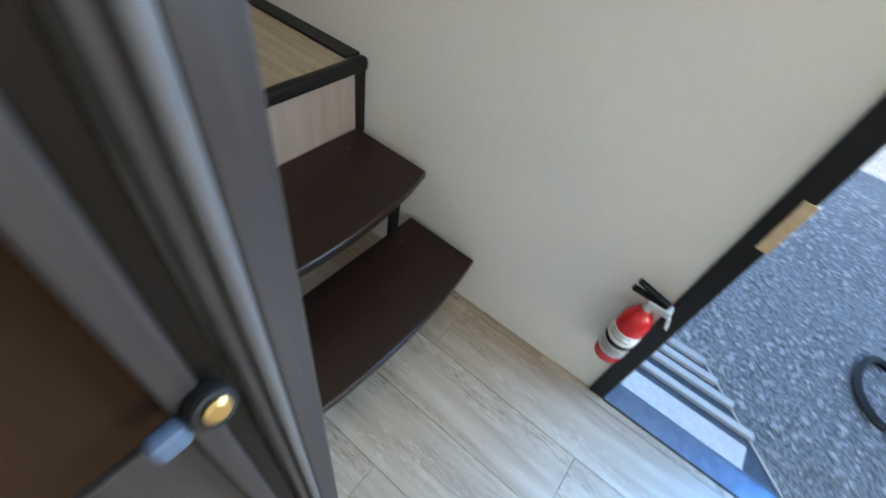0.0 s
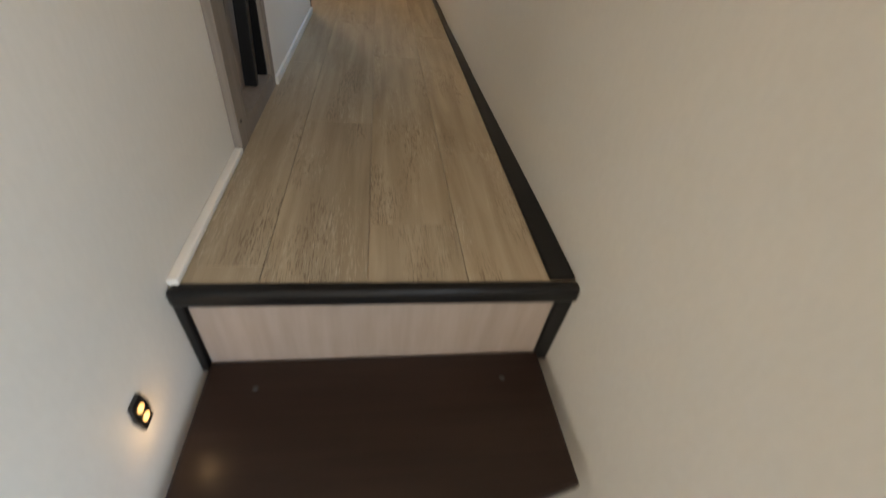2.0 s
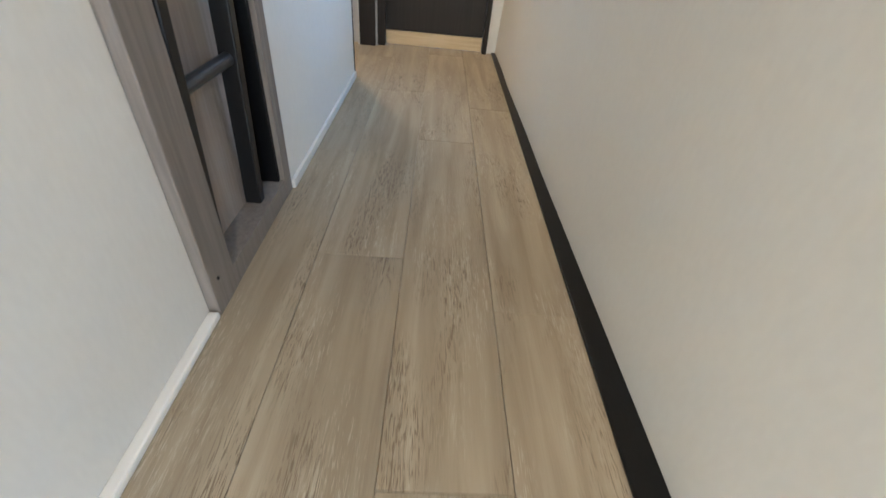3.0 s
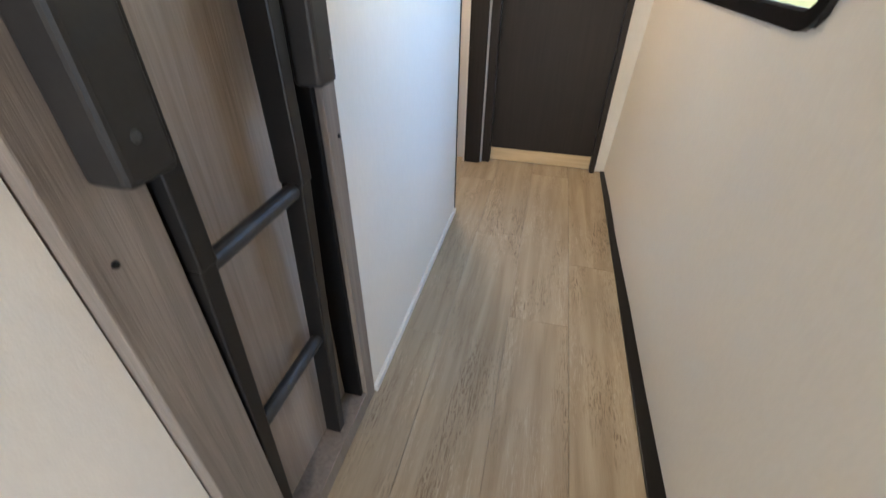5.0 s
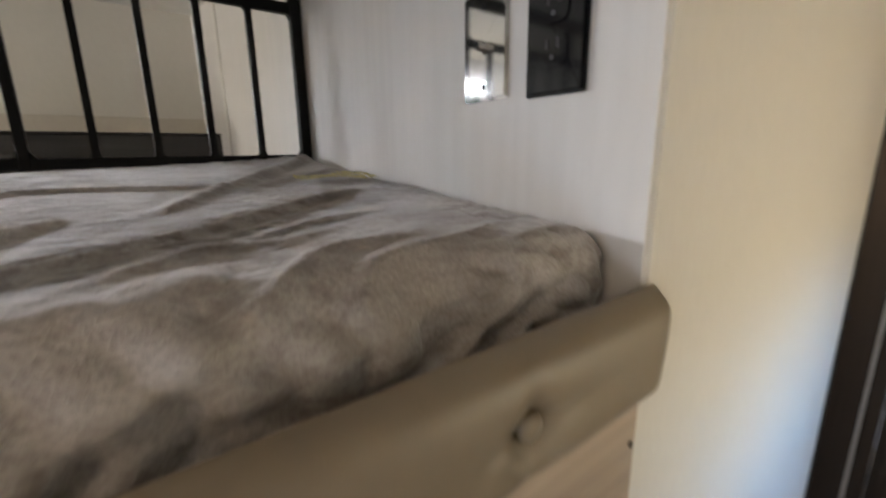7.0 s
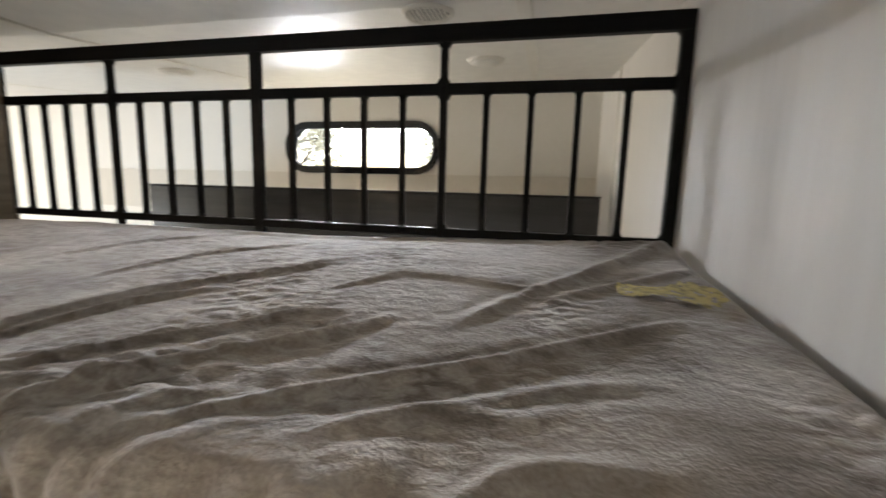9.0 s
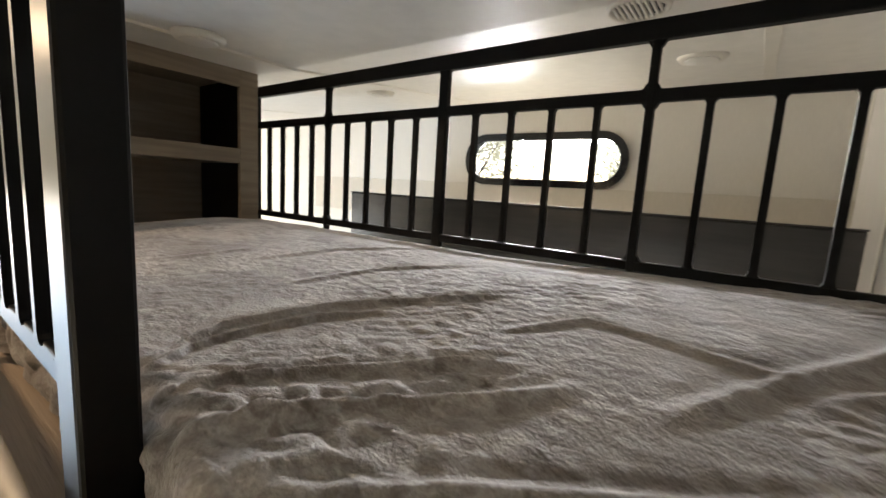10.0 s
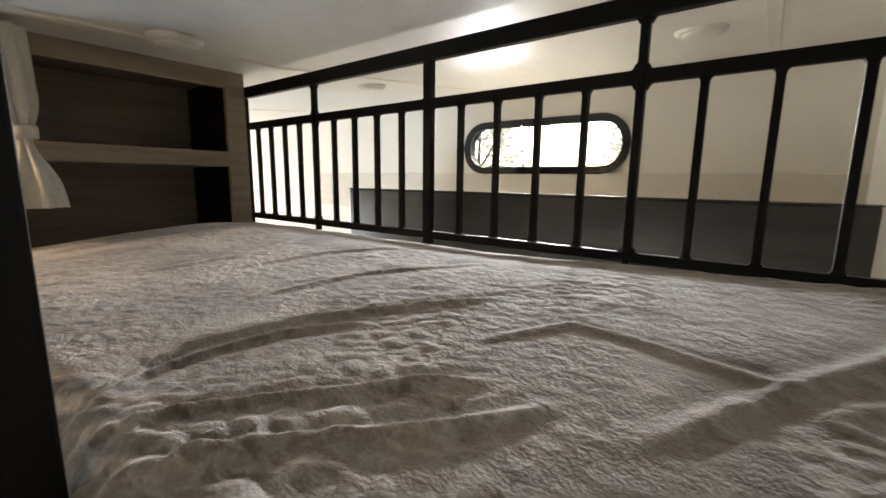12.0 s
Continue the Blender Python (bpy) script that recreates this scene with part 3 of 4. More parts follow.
part("back_panel", box(-.012, .004, Y0, Y1, ZU, 1.92), BACKWOOD, panel)
part("head_board", box(.0, XP + .001, Y0, Y1, 1.9105, 2.05, .003), PALEWOOD, panel, "pale wood-grain board over the ladder")
part("inner_lip", box(.004, XP - .012, Y1 - .062, Y1 - .0485, ZU + .055, 1.91, .002), BLACK, panel, "black inner lip of the recess")
for y, z in ((1.563, 1.541), (2.022, 1.50), (2.024, 1.998), (1.56, 1.998), (1.563, .80)):
    part("screw", lathe([(.004, -.001), (.0037, .0012), (.002, .0016)], (XP + .001, y, z), (1, 0, 0), 10), BLACK, panel)

ladder = thing("bunk_ladder", (.04, 1.76, ZU), "black steel bunk ladder hooked flat into the panel", "ladder")


def lean(z):
    """The ladder's foot stands back in the recess, its head leans out to the holders."""
    return .026 + .034 * max(0, min(1, (z - .85) / .63))


for y in (1.645, 1.872):
    bm = box(-.019, .019, y - .0135, y + .0135, ZU + .057, 1.48, .003)
    for v in bm.verts:
        v.co.x += lean(v.co.z)
    bm = box(.038, .082, y - .0135, y + .0135, 1.479, 1.862, .003, bm=bm)
    part("side_rail", bm, RAILGREY, ladder)
for z in (1.825, 1.467, 1.123):
    part("rung", tube((lean(z), 1.645, z), (lean(z), 1.872, z), .0135, 18), TUBE, ladder, "grey tube rung")
for y0, y1, ys in ((1.573, 1.630, 1.597), (1.905, 1.957, 1.944)):
    holder = thing("ladder_holder", (.09, y0, 1.615), "thick black block holding the ladder's side rail", "bracket", "ladder holders")
    part("bar", box(XP + .0005, .112, y0, y1, 1.615, 1.928, .007, 3), HOLDER, holder)
    for z in (1.655, 1.885):
        part("screw", lathe([(.0055, -.001), (.005, .0012), (.003, .0018)], (.112, ys, z), (1, 0, 0), 12), TUBE, holder)

# ---- loft: deck, padded edge, mattress, blanket ----
structure("loft_deck", box(XB - .012, XP - .002, YS - .36, YW - .002, 2.0505, 2.105), PALEWOOD, "wood deck of the loft bunk")
pad = thing("edge_pad", (.075, 1.1, 2.05), "taupe vinyl edge pad tufted with buttons along the bunk", "pad")
PY0, PY1, BUTTONS = .275, 2.034, (1.853, 1.32, .79)
own = bmesh.new()
NY, NZ = 220, 22
grid = []
for i in range(NY + 1):
    y = PY0 + (PY1 - PY0) * i / NY
    row = []
    for j in range(NZ + 1):
        s = j / NZ
        z = 2.052 + .112 * s
        x = XP + .004 + .022 * (1 - abs(2 * s - 1) ** 7) * (.75 + .25 * s) * (1 - max(0, 1 - min(y - PY0, PY1 - y) / .006) ** 2 * .5)
        for yb in BUTTONS:
            d = math.hypot(y - yb, (z - 2.104) * 1.1)
            x -= .020 * math.exp(-(d / .017) ** 2)
            a = math.atan2(z - 2.104, y - yb)
            x -= .006 * math.exp(-(d / .045) ** 2) * max(0, math.cos(4 * a)) ** 3
        row.append(own.verts.new((x, y, z)))
    grid.append(row)
back = [[own.verts.new((XP + .001, v.co.y, v.co.z)) for v in row] for row in grid]
for i in range(NY):
    for j in range(NZ):
        own.faces.new((grid[i][j], grid[i + 1][j], grid[i + 1][j + 1], grid[i][j + 1]))
    for j in (0, NZ):
        own.faces.new((grid[i][j], back[i][j], back[i + 1][j], grid[i + 1][j]))
for i in (0, NY):
    for j in range(NZ):
        own.faces.new((grid[i][j], grid[i][j + 1], back[i][j + 1], back[i][j]))
loose = [v for row in back for v in row if not v.link_faces]
bmesh.ops.delete(own, geom=loose, context="VERTS")
part("cover", own, VINYL, pad, smooth=True)
for yb in BUTTONS:
    part("button", lathe([(.010, -.004), (.0115, 0), (.010, .004), (.005, .006)], (XP + .014, yb, 2.104), (1, 0, 0), 18), VINYL, pad, "vinyl-covered button", smooth=True)

single("mattress", box(XB + .03, -.07, YS + .03, YW - .012, 2.106, 2.19, .03, 4), MATTRESS, "thin pale foam mattress under the blanket", "mattress")

RIDGES = [  # course of each fold as x, y; its height and width
    (((-.03, 1.272), (-.11, 1.24), (-.23, 1.285), (-.34, 1.375), (-.42, 1.457)), .014, .0065),
    (((-.01, 1.30), (-.06, 1.275), (-.12, 1.28), (-.19, 1.305), (-.27, 1.36)), .012, .006),
    (((-.005, 1.36), (-.055, 1.385), (-.12, 1.43), (-.20, 1.50), (-.23, 1.55)), .014, .0065),
    (((.01, 1.43), (-.035, 1.45), (-.08, 1.475), (-.125, 1.52), (-.17, 1.565), (-.225, 1.61)), .016, .008),
    (((-.004, 1.516), (-.08, 1.61), (-.163, 1.742), (-.228, 1.834), (-.282, 1.908)), .013, .0075),
    (((-.33, 1.783), (-.412, 1.874), (-.524, 1.998)), .009, .009),
    (((-.405, 1.799), (-.586, 1.911), (-.709, 2.01)), .014, .014),
    (((-.30, 1.505), (-.385, 1.57), (-.38, 1.634), (-.365, 1.70), (-.36, 1.769)), .009, .007),
    (((-.22, 1.677), (-.39, 1.782), (-.66, 1.985)), .008, .010),
    (((-.25, 1.15), (-.42, 1.20), (-.58, 1.34)), .006, .009),
    (((-.30, .95), (-.48, 1.0), (-.62, 1.12)), .006, .010),
    (((-.15, .80), (-.36, .86), (-.55, .80)), .005, .011),
    (((-.02, 1.62), (-.07, 1.69), (-.12, 1.78), (-.15, 1.86)), .006, .008)]
REACH = [(min(q[0] for q in r[0]) - 4 * r[2], max(q[0] for q in r[0]) + 4 * r[2], min(q[1] for q in r[0]) - 4 * r[2], max(q[1] for q in r[0]) + 4 * r[2]) for r in RIDGES]


def ridge_at(x, y):
    h = 0.0
    for (pts, top, w), (x0, x1, y0, y1) in zip(RIDGES, REACH):
        if not (x0 < x < x1 and y0 < y < y1):
            continue
        best, along = 9.0, 0.0
        n = len(pts) - 1
        for i in range(n):
            (ax, ay), (bx, by) = pts[i], pts[i + 1]
            dx, dy = bx - ax, by - ay
            s = max(0, min(1, ((x - ax) * dx + (y - ay) * dy) / (dx * dx + dy * dy)))
            d = math.hypot(x - ax - s * dx, y - ay - s * dy)
            if d < best:
                best, along = d, (i + s) / n
        if best < 4 * w:
            wob = .9 + .35 * noise.noise((x * 9, y * 9, top * 900))
            h += .50 * top * wob * (math.exp(-(best / w) ** 2) - .38 * math.exp(-((best - 2.0 * w) / (1.2 * w)) ** 2)) * min(1, 5 * along * (1 - along) + .25)
    return h


def cloth(x, y, z):
    """Height of the blanket over its even slope: folds, sag, crinkles in places, pile."""
    h = ridge_at(x, y)
    h += .004 * noise.noise((x * 3.5, y * 3.5, 3.1)) + .0020 * noise.noise((x * 10, y * 8, 7.7 + z * 9))
    rough = max(0, min(1, .25 + 1.6 * noise.noise((x * 4.5, y * 4.5, 2.2)))) + .5 * math.exp(-((x + .09) ** 2 + (y - 1.40) ** 2) / .016)
    calm = 1 / (1 + math.exp((1.15 - y) / .05))     # smooth towards the shelf
    h += .0027 * (.25 + .75 * calm) * rough * (abs(noise.noise((x * 46 + 9 * y, y * 34, z * 30))) * 2 - .5)
    return h + .0005 * noise.noise((x * 85, y * 55, z * 85)) + .0004 * noise.noise((x * 190, y * 130, z * 190))


own = bmesh.new()
NX, NY = 370, 700
grid = []
for i in range(NY + 1):
    y = YS + .008 + (YW - .008 - YS - .008) * i / NY
    tuck = 1 / (1 + math.exp((y - 1.415) / .014))        # held back behind the guard rail's post
    row = []
    for j in range(NX + 1):
        u = .93 * j / NX                                # along the cloth, from the rear rail over the front edge
        flat, r = .715 - .024 * tuck, .040
        if u < flat:
            x, z, nx, nz = XB + .012 + u, 2.272, 0, 1
        elif u < flat + r * 1.571:
            a = (u - flat) / r
            x, z, nx, nz = XB + .012 + flat + r * math.sin(a), 2.272 - r + r * math.cos(a), math.sin(a), math.cos(a)
        else:
            x, z, nx, nz = XB + .012 + flat + r, 2.272 - r - (u - flat - r * 1.571) * .62, 1, 0
        z -= .075 * (min(x, .0) - XB) - .012 * math.exp(-((x - .01) ** 2 + (y - 1.41) ** 2) / .008) + .020 * math.exp(-((x - XB) / .11) ** 2) / (1 + math.exp((y - 1.55) / .10))
        z = max(z, 2.109)
        edge = max(0, 1 - (YW - .008 - y) / .035) ** 2
        h = cloth(x, y, z) * (1 if nz > .2 else .6)
        near = max(0, min(1, (x + .13) / .10)) * max(0, min(1, (y - 1.43) / .06)) * max(0, min(1, (1.97 - y) / .10))
        c = y * 27 + u * 46 + 3.5 * noise.noise((y * 7, u * 11, 9.3))
        h += .0075 * near * (math.exp(-5 * (1 - abs(math.sin(c)))) - .3) * max(0, .6 + 1.2 * noise.noise((y * 6, u * 8, 1.7)))
        if nx > .3:
            h += .007 * nx * (abs(noise.noise((y * 22 + z * 14, z * 30 - y * 9, 6.1))) * 2 - .4)
            h += .004 * nx * math.sin(y * 38 + z * 60 + 4 * noise.noise((y * 4, 1, 1))) * (.6 + noise.noise((y * 5, 4, 2)))
        h -= .016 * edge * (1 - .4 * nx)
        h += .013 * math.exp(-((x - XB - .03) ** 2 + (y - YW) ** 2) / .012)
        row.append(own.verts.new((x + nx * h, y, z + nz * h)))
    grid.append(row)
for i in range(NY):
    for j in range(NX):
        own.faces.new((grid[i][j], grid[i][j + 1], grid[i + 1][j + 1], grid[i + 1][j]))
single("blanket", own, FUR, "rumpled taupe plush fleece blanket spread over the bunk mattress", "blanket", smooth=True)


own = bmesh.new()
rows = []
for i in range(61):
    s = i / 60
    cx, cy = -.366 - .012 * s, 1.860 + .125 * s
    wid = .016 + .012 * math.exp(-((s - .12) / .16) ** 2) + .034 * math.exp(-((s - .74) / .2) ** 2)
    row = []
    for k in range(15):
        q = k / 7 - 1
        q *= 1 + .30 * noise.noise((s * 17, k // 7 * 5, 8))
        x, y = cx - wid * q, cy + .05 * wid * q
        row.append(own.verts.new((x, y, 2.2785 - .075 * (x - XB) + cloth(x, y, 2.23))))
    rows.append(row)
for i in range(60):
    for k in range(14):
        if noise.noise((i * .16, k * .55, 4.4)) < .36:
            own.faces.new((rows[i][k], rows[i][k + 1], rows[i + 1][k + 1], rows[i + 1][k]))
bmesh.ops.delete(own, geom=[v for v in own.verts if not v.link_faces], context="VERTS")
single("cloth_label", own, YELLOW, "crumpled yellow cloth label lying on the blanket", "label", smooth=True)

# ---- guard rails ----


def flared_bar(y, z0, z1, x, half=.006, fl=.011, t=.006):
    """An upright that widens in a quarter round where it meets the rails."""
    left, right, k = [], [], 4
    for i in range(k + 1):
        a = radians(90 * i / k)
        left.append((-half - fl * (1 - math.sin(a)), z0 + fl * (1 - math.cos(a))))
    for i in range(k + 1):
        a = radians(90 - 90 * i / k)
        left.append((-half - fl * (1 - math.sin(a)), z1 - fl * (1 - math.cos(a))))
    pts = left + [(-q, w) for q, w in left[::-1]]
    return plate(pts, -t, t, pose(x, y, 0, 90, 0, 90))


rail = thing("guard_rail", (XB, 1.13, 2.26), "black steel guard rail along the rear of the bunk", "guard rail", "bunk guard rails")
part("top_rail", box(XB - .010, XB + .010, .232, YW - .001, 2.678, 2.714, .003), BLACK, rail)
part("middle_rail", box(XB - .007, XB + .007, .245, 2.0, 2.572, 2.595, .002), BLACK, rail)
part("bottom_rail", box(XB - .007, XB + .007, .245, 2.0, 2.264, 2.283, .002), BLACK, rail)
part("end_post", box(XB - .010, XB + .010, 1.998, YW - .001, 2.106, 2.678, .003), BLACK, rail)
part("end_post", box(XB - .010, XB + .010, .226, .248, 2.106, 2.678, .003), BLACK, rail)
for y, w in ((1.541, .0075), (1.076, .013), (.637, .0075)):
    part("post", box(XB - .008, XB + .008, y - w, y + w, 2.106 if w > .01 else 2.25, 2.68, .002), BLACK, rail)
stops = (.237, .637, 1.076, 1.541, 2.008)
for a, b in zip(stops, stops[1:]):
    for i in range(1, 5):
        part("bar", flared_bar(a + (b - a) * i / 5, 2.281, 2.574, XB), BLACK, rail)
    for y, side in ((a, 1), (b, -1)):
        for z, up in ((2.281, 1), (2.574, -1), (2.593, 1), (2.680, -1)):
            own = plate([(0, 0), (.020, 0), (.014, .004), (.011, .010), (0, .020)], -.006, .006, Matrix.Translation((XB, y, z)) @ Matrix.Rotation(radians(90), 4, "Z") @ Matrix.Rotation(radians(90), 4, "X") @ Matrix.Diagonal((side, up, 1, 1)))
            part("gusset", own, BLACK, rail)

XG = .034
front = thing("guard_rail", (.02, .85, 2.1), "black steel guard rail along the hall side of the bunk", "guard rail", "bunk guard rails")
part("end_post", box(.020, .055, 1.360, 1.402, 2.106, ZC + .004, .003), BLACKGLAZE, front)
part("end_post", box(XG - .010, XG + .010, .285, .307, 2.106, 2.70, .003), BLACKGLAZE, front)
part("top_rail", box(XG - .006, XG + .006, .285, 1.356, 2.66, 2.70, .003), BLACKGLAZE, front)
part("middle_rail", box(XG - .004, XG + .004, .305, 1.356, 2.572, 2.595, .002), BLACKGLAZE, front)
part("bottom_rail", box(XG - .004, XG + .004, .305, 1.356, 2.215, 2.24, .002), BLACKGLAZE, front)
for y in (.83,):
    part("post", box(XG - .008, XG + .008, y - .010, y + .010, 2.106, 2.665, .002), BLACKGLAZE, front)
for a, b in ((.297, .83), (.83, 1.365)):
    for i in range(1, 7):
        part("bar", flared_bar(a + (b - a) * i / 7, 2.238, 2.574, XG), BLACKGLAZE, front)

# ---- sockets on the wall ----
tv = thing("antenna_plate", (-.144, YW, 2.402), "chrome coaxial wall plate", "wall plate")
m = facing(-.144, YW, 2.402, "-y")
own = plate(outline(.074, .118, .003, 3), 0, .005, m)
bmesh.ops.bevel(own, geom=[e for e in own.edges if all(abs(v.co.y - (YW - .005)) < 1e-5 for v in e.verts)], offset=.0035, segments=2, affect="EDGES")
part("plate", own, CHROME, tv)
part("connector", tube((-.144, YW - .004, 2.402), (-.144, YW - .017, 2.402), .0048, 12, bm=tube((-.144, YW - .004, 2.402), (-.144, YW - .008, 2.402), .0075, 6)), CHROME, tv)
for dz in (.043, -.043):
    part("screw", lathe([(.0038, 0), (.0034, .0012), (.001, .0015)], (-.144, YW - .005, 2.402 + dz), (0, -1, 0), 12), BLACK, tv)
outlet = thing("power_outlet", (-.043, YW, 2.402), "glossy black double power outlet", "power outlet")
m = facing(-.043, YW, 2.400, "-y")
own = plate(outline(.074, .122, .003, 3), 0, .006, m)
bmesh.ops.bevel(own, geom=[e for e in own.edges if all(abs(v.co.y - (YW - .006)) < 1e-5 for v in e.verts)], offset=.004, segments=2, affect="EDGES")
part("plate", own, BLACKGLOSS, outlet)
for dz in (.020, -.020):
    face = part("receptacle", plate(outline(.034, .030, .009, 4), .006, .0078, facing(-.043, YW, 2.400 + dz, "-y")), BLACKGLOSS, outlet)
    bm = box(-.051, -.0485, YW - .0083, YW - .0079, 2.402 + dz, 2.411 + dz)
    bm = box(-.0375, -.035, YW - .0083, YW - .0079, 2.402 + dz, 2.411 + dz, bm=bm)
    bm = tube((-.043, YW - .0079, 2.394 + dz), (-.043, YW - .0083, 2.394 + dz), .0028, 10, bm=bm)
    part("slot", bm, RUBBER, face)

# ---- shelf unit at the end of the loft ----
shelf = thing("shelf_unit", (-.35, YS - .16, 2.106), "brown wood-grain open shelf unit with two empty bays", "shelf")
SX0, SX1, SB = -.721, .012, -.07
part("stile", box(SX0, -.656, YS - .02, YS, 2.106, ZC + .012, .002), SHELFWOOD, shelf)
part("stile", box(-.04, SX1, YS - .02, YS, 2.106, ZC + .012, .002), SHELFWOOD, shelf)
part("top_rail", box(-.656, -.04, YS - .019, YS - .001, 2.70, ZC + .012, .002), SHELFWOOD, shelf)
part("shelf_board", box(-.656, -.04, SB, YS - .001, 2.443, 2.493, .002), SHELFWOOD, shelf)
part("bottom_board", box(-.656, -.04, SB, YS - .001, 2.15, 2.18, .002), SHELFWOOD, shelf)
part("back_panel", box(SX0, SX1, SB - .016, SB, 2.106, ZC + .012), SHELFWOOD, shelf)
part("top_board", box(-.672, -.02, SB, YS - .019, ZC - .012, ZC + .012), SHELFWOOD, shelf)
# this side is coloured black to carry the deep shade inside the bay
part("side_panel", box(SX0, -.672, SB, YS - .02, 2.106, ZC + .012), BLACK, shelf, "inner side blackened for the bay's deep shade")
part("side_panel", box(-.02, SX1, SB, YS - .02, 2.106, ZC + .012), SHELFWOOD, shelf)

# ---- curtain tied back ----
own = bmesh.new()
rows = []
for i in range(41):
    z = 2.735 - .405 * i / 40
    s = i / 40
    wid = .075 - .05 * math.exp(-((s - .62) / .16) ** 2) + .02 * max(0, s - .7)
    row = []
    for k in range(49):
        a = 2 * math.pi * k / 48
        f = 1 + .22 * math.sin(7 * a + 2 * s) + .1 * math.sin(13 * a - 3 * s)
        row.append(own.verts.new((-.116 - .035 * s + wid * .55 * f * math.cos(a), .345 + wid * .5 * f * math.sin(a), z)))
    rows.append(row)
for a, b in zip(rows, rows[1:]):
    for k in range(48):
        own.faces.new((a[k], a[k + 1], b[k + 1], b[k]))
curtain = thing("curtain", (-.15, .345, 2.36), "cream privacy curtain gathered and tied back", "curtain")
part("cloth", own, CURTAIN, curtain, smooth=True)
part("tie_band", lathe([(.026, 2.490), (.029, 2.496), (.029, 2.516), (.026, 2.522)], (-.138, .345, 0), seg=24), CURTAIN, curtain, "cream tie band", smooth=True)

# ---- windows ----


def slider_window(name, label, at, y, z, w, h, r, axis, bars, frame_w=.032):
    """A radius-cornered sliding window in a side wall: frame both sides, sash bar, panes."""
    win = tagged(thing(name, (at, y, z - h / 2), label, "window"), kind="structure")
    sign = 1 if axis == "x" else -1
    m = facing(at, y, z, axis)
    own = plate(outline(w + .02, h + .02, r + .012), -.004, .014, m, hole=outline(w - 2 * frame_w, h - 2 * frame_w, max(.01, r - frame_w * .6)))
    fr = part("window_frame", own, BLACKGLOSS, win, "black plastic window frame")
    own = plate(outline(w, h, r), -.075, -.004, m, hole=outline(w - frame_w, h - frame_w, max(.012, r - .012)))
    part("window_liner", own, BLACK, win)
    own = plate(outline(w - 2 * frame_w + .012, h - 2 * frame_w + .012, max(.012, r - .02)), .004, .008, m, hole=outline(w - 2 * frame_w - .012, h - 2 * frame_w - .012, max(.01, r - .03)))
    part("gasket", own, TUBE, fr)
    part("corner_infill", plate(outline(w, h, .0005), -.06, -.0005, m, hole=outline(w, h, r)), WALL, win)
    for b in bars:
        part("sash_bar", plate([(b - .012, -h / 2 + .02), (b + .012, -h / 2 + .02), (b + .012, h / 2 - .02), (b - .012, h / 2 - .02)], -.03, -.008, m), BROWNBAR, win, "brown-grey sash bar")
    own = plate(outline(w - .02, h - .02, max(.012, r - .008)), -.052, -.048, m)
    pane = part("pane", own, GLASS, win)
    pane.visible_shadow = False
    return win


slider_window("window_1", "black-framed sliding window with rounded corners in the hall", XW, HW[0], HW[1], HW[2], HW[3], .07, "-x", (-.055,), .021)
slider_window("window_2", "slim black-framed window with rounded ends high on the far wall", XF, FW[0], FW[1], FW[2], FW[3], .125, "x", (), .024)

w3 = tagged(thing("window_3", (0, YFAR, 1.05), "wide lounge window with a black frame", "window"), kind="structure")
for x0, x1, z0, z1 in ((-.75, .75, 1.05, 1.085), (-.75, .75, 2.005, 2.04), (-.75, -.715, 1.085, 2.005), (.715, .75, 1.085, 2.005), (-.017, .017, 1.085, 2.005)):
    part("frame_bar", box(x0, x1, YFAR - .04, YFAR + .012, z0, z1, .003), BLACK, w3)
pane = part("pane", box(-.715, .715, YFAR - .022, YFAR - .018, 1.085, 2.005), GLASS, w3)
pane.visible_shadow = False
single("valance", box(-.85, .85, YFAR + .002, YFAR + .10, 2.08, 2.40, .006), PALEWOOD, "pale wood valance box over the lounge window", "valance")

# ---- bedroom door ----
door = tagged(thing("door_3", (.44, 3.80, ZU), "dark wood-grain bedroom door, closed, with a black knob", "door"), kind="structure")
slab = part("slab", box(.141, .737, 3.806, 3.842, ZU + .085, 2.60, .003), DOORWOOD, door)
part("kick_strip", box(.141, .737, 3.808, 3.840, ZU + .004, ZU + .083, .003), BEIGE, door, "unpainted pale wood strip at the door's foot")
knob = part("knob", lathe([(.012, 0), (.012, .022), (.024, .03), (.027, .042), (.022, .054), (.008, .058)], (.203, 3.806, 1.752), (0, -1, 0), 24), BLACKGLOSS, slab, "black round knob", smooth=True)
part("rose", lathe([(.031, 0), (.030, .006), (.02, .009)], (.203, 3.806, 1.752), (0, -1, 0), 24), BLACKGLOSS, slab, smooth=True)
part("jamb", box(.094, .139, 3.765, 3.845, ZU, 2.64, .003), DOORWOOD, door)
part("jamb", box(-.010, .084, 3.735, 3.80, ZU, 2.66, .004), DOORWOOD, door)
part("jamb_edge", box(.0845, .0935, 3.752, 3.80, ZU, 2.64, .002), GREYPLASTIC, door, "pale grey edge bead")
part("jamb", box(.739, .767, 3.765, 3.845, ZU, 2.64, .003), DOORWOOD, door)
part("head", box(.094, .767, 3.765, 3.845, 2.601, 2.64, .003), DOORWOOD, door)
part("edge_bead", box(-.020, -.0105, 3.74, 3.80, ZU, 2.66, .002), TRIM, door)
catch = thing("door_catch", (XH, 3.135, 1.84), "small black door catch on the hall corner", "door catch")
part("stub", tube((XH - .004, 3.118, 1.845), (XH + .004, 3.140, 1.845), .009, 14, bevel=.002), BLACK, catch)

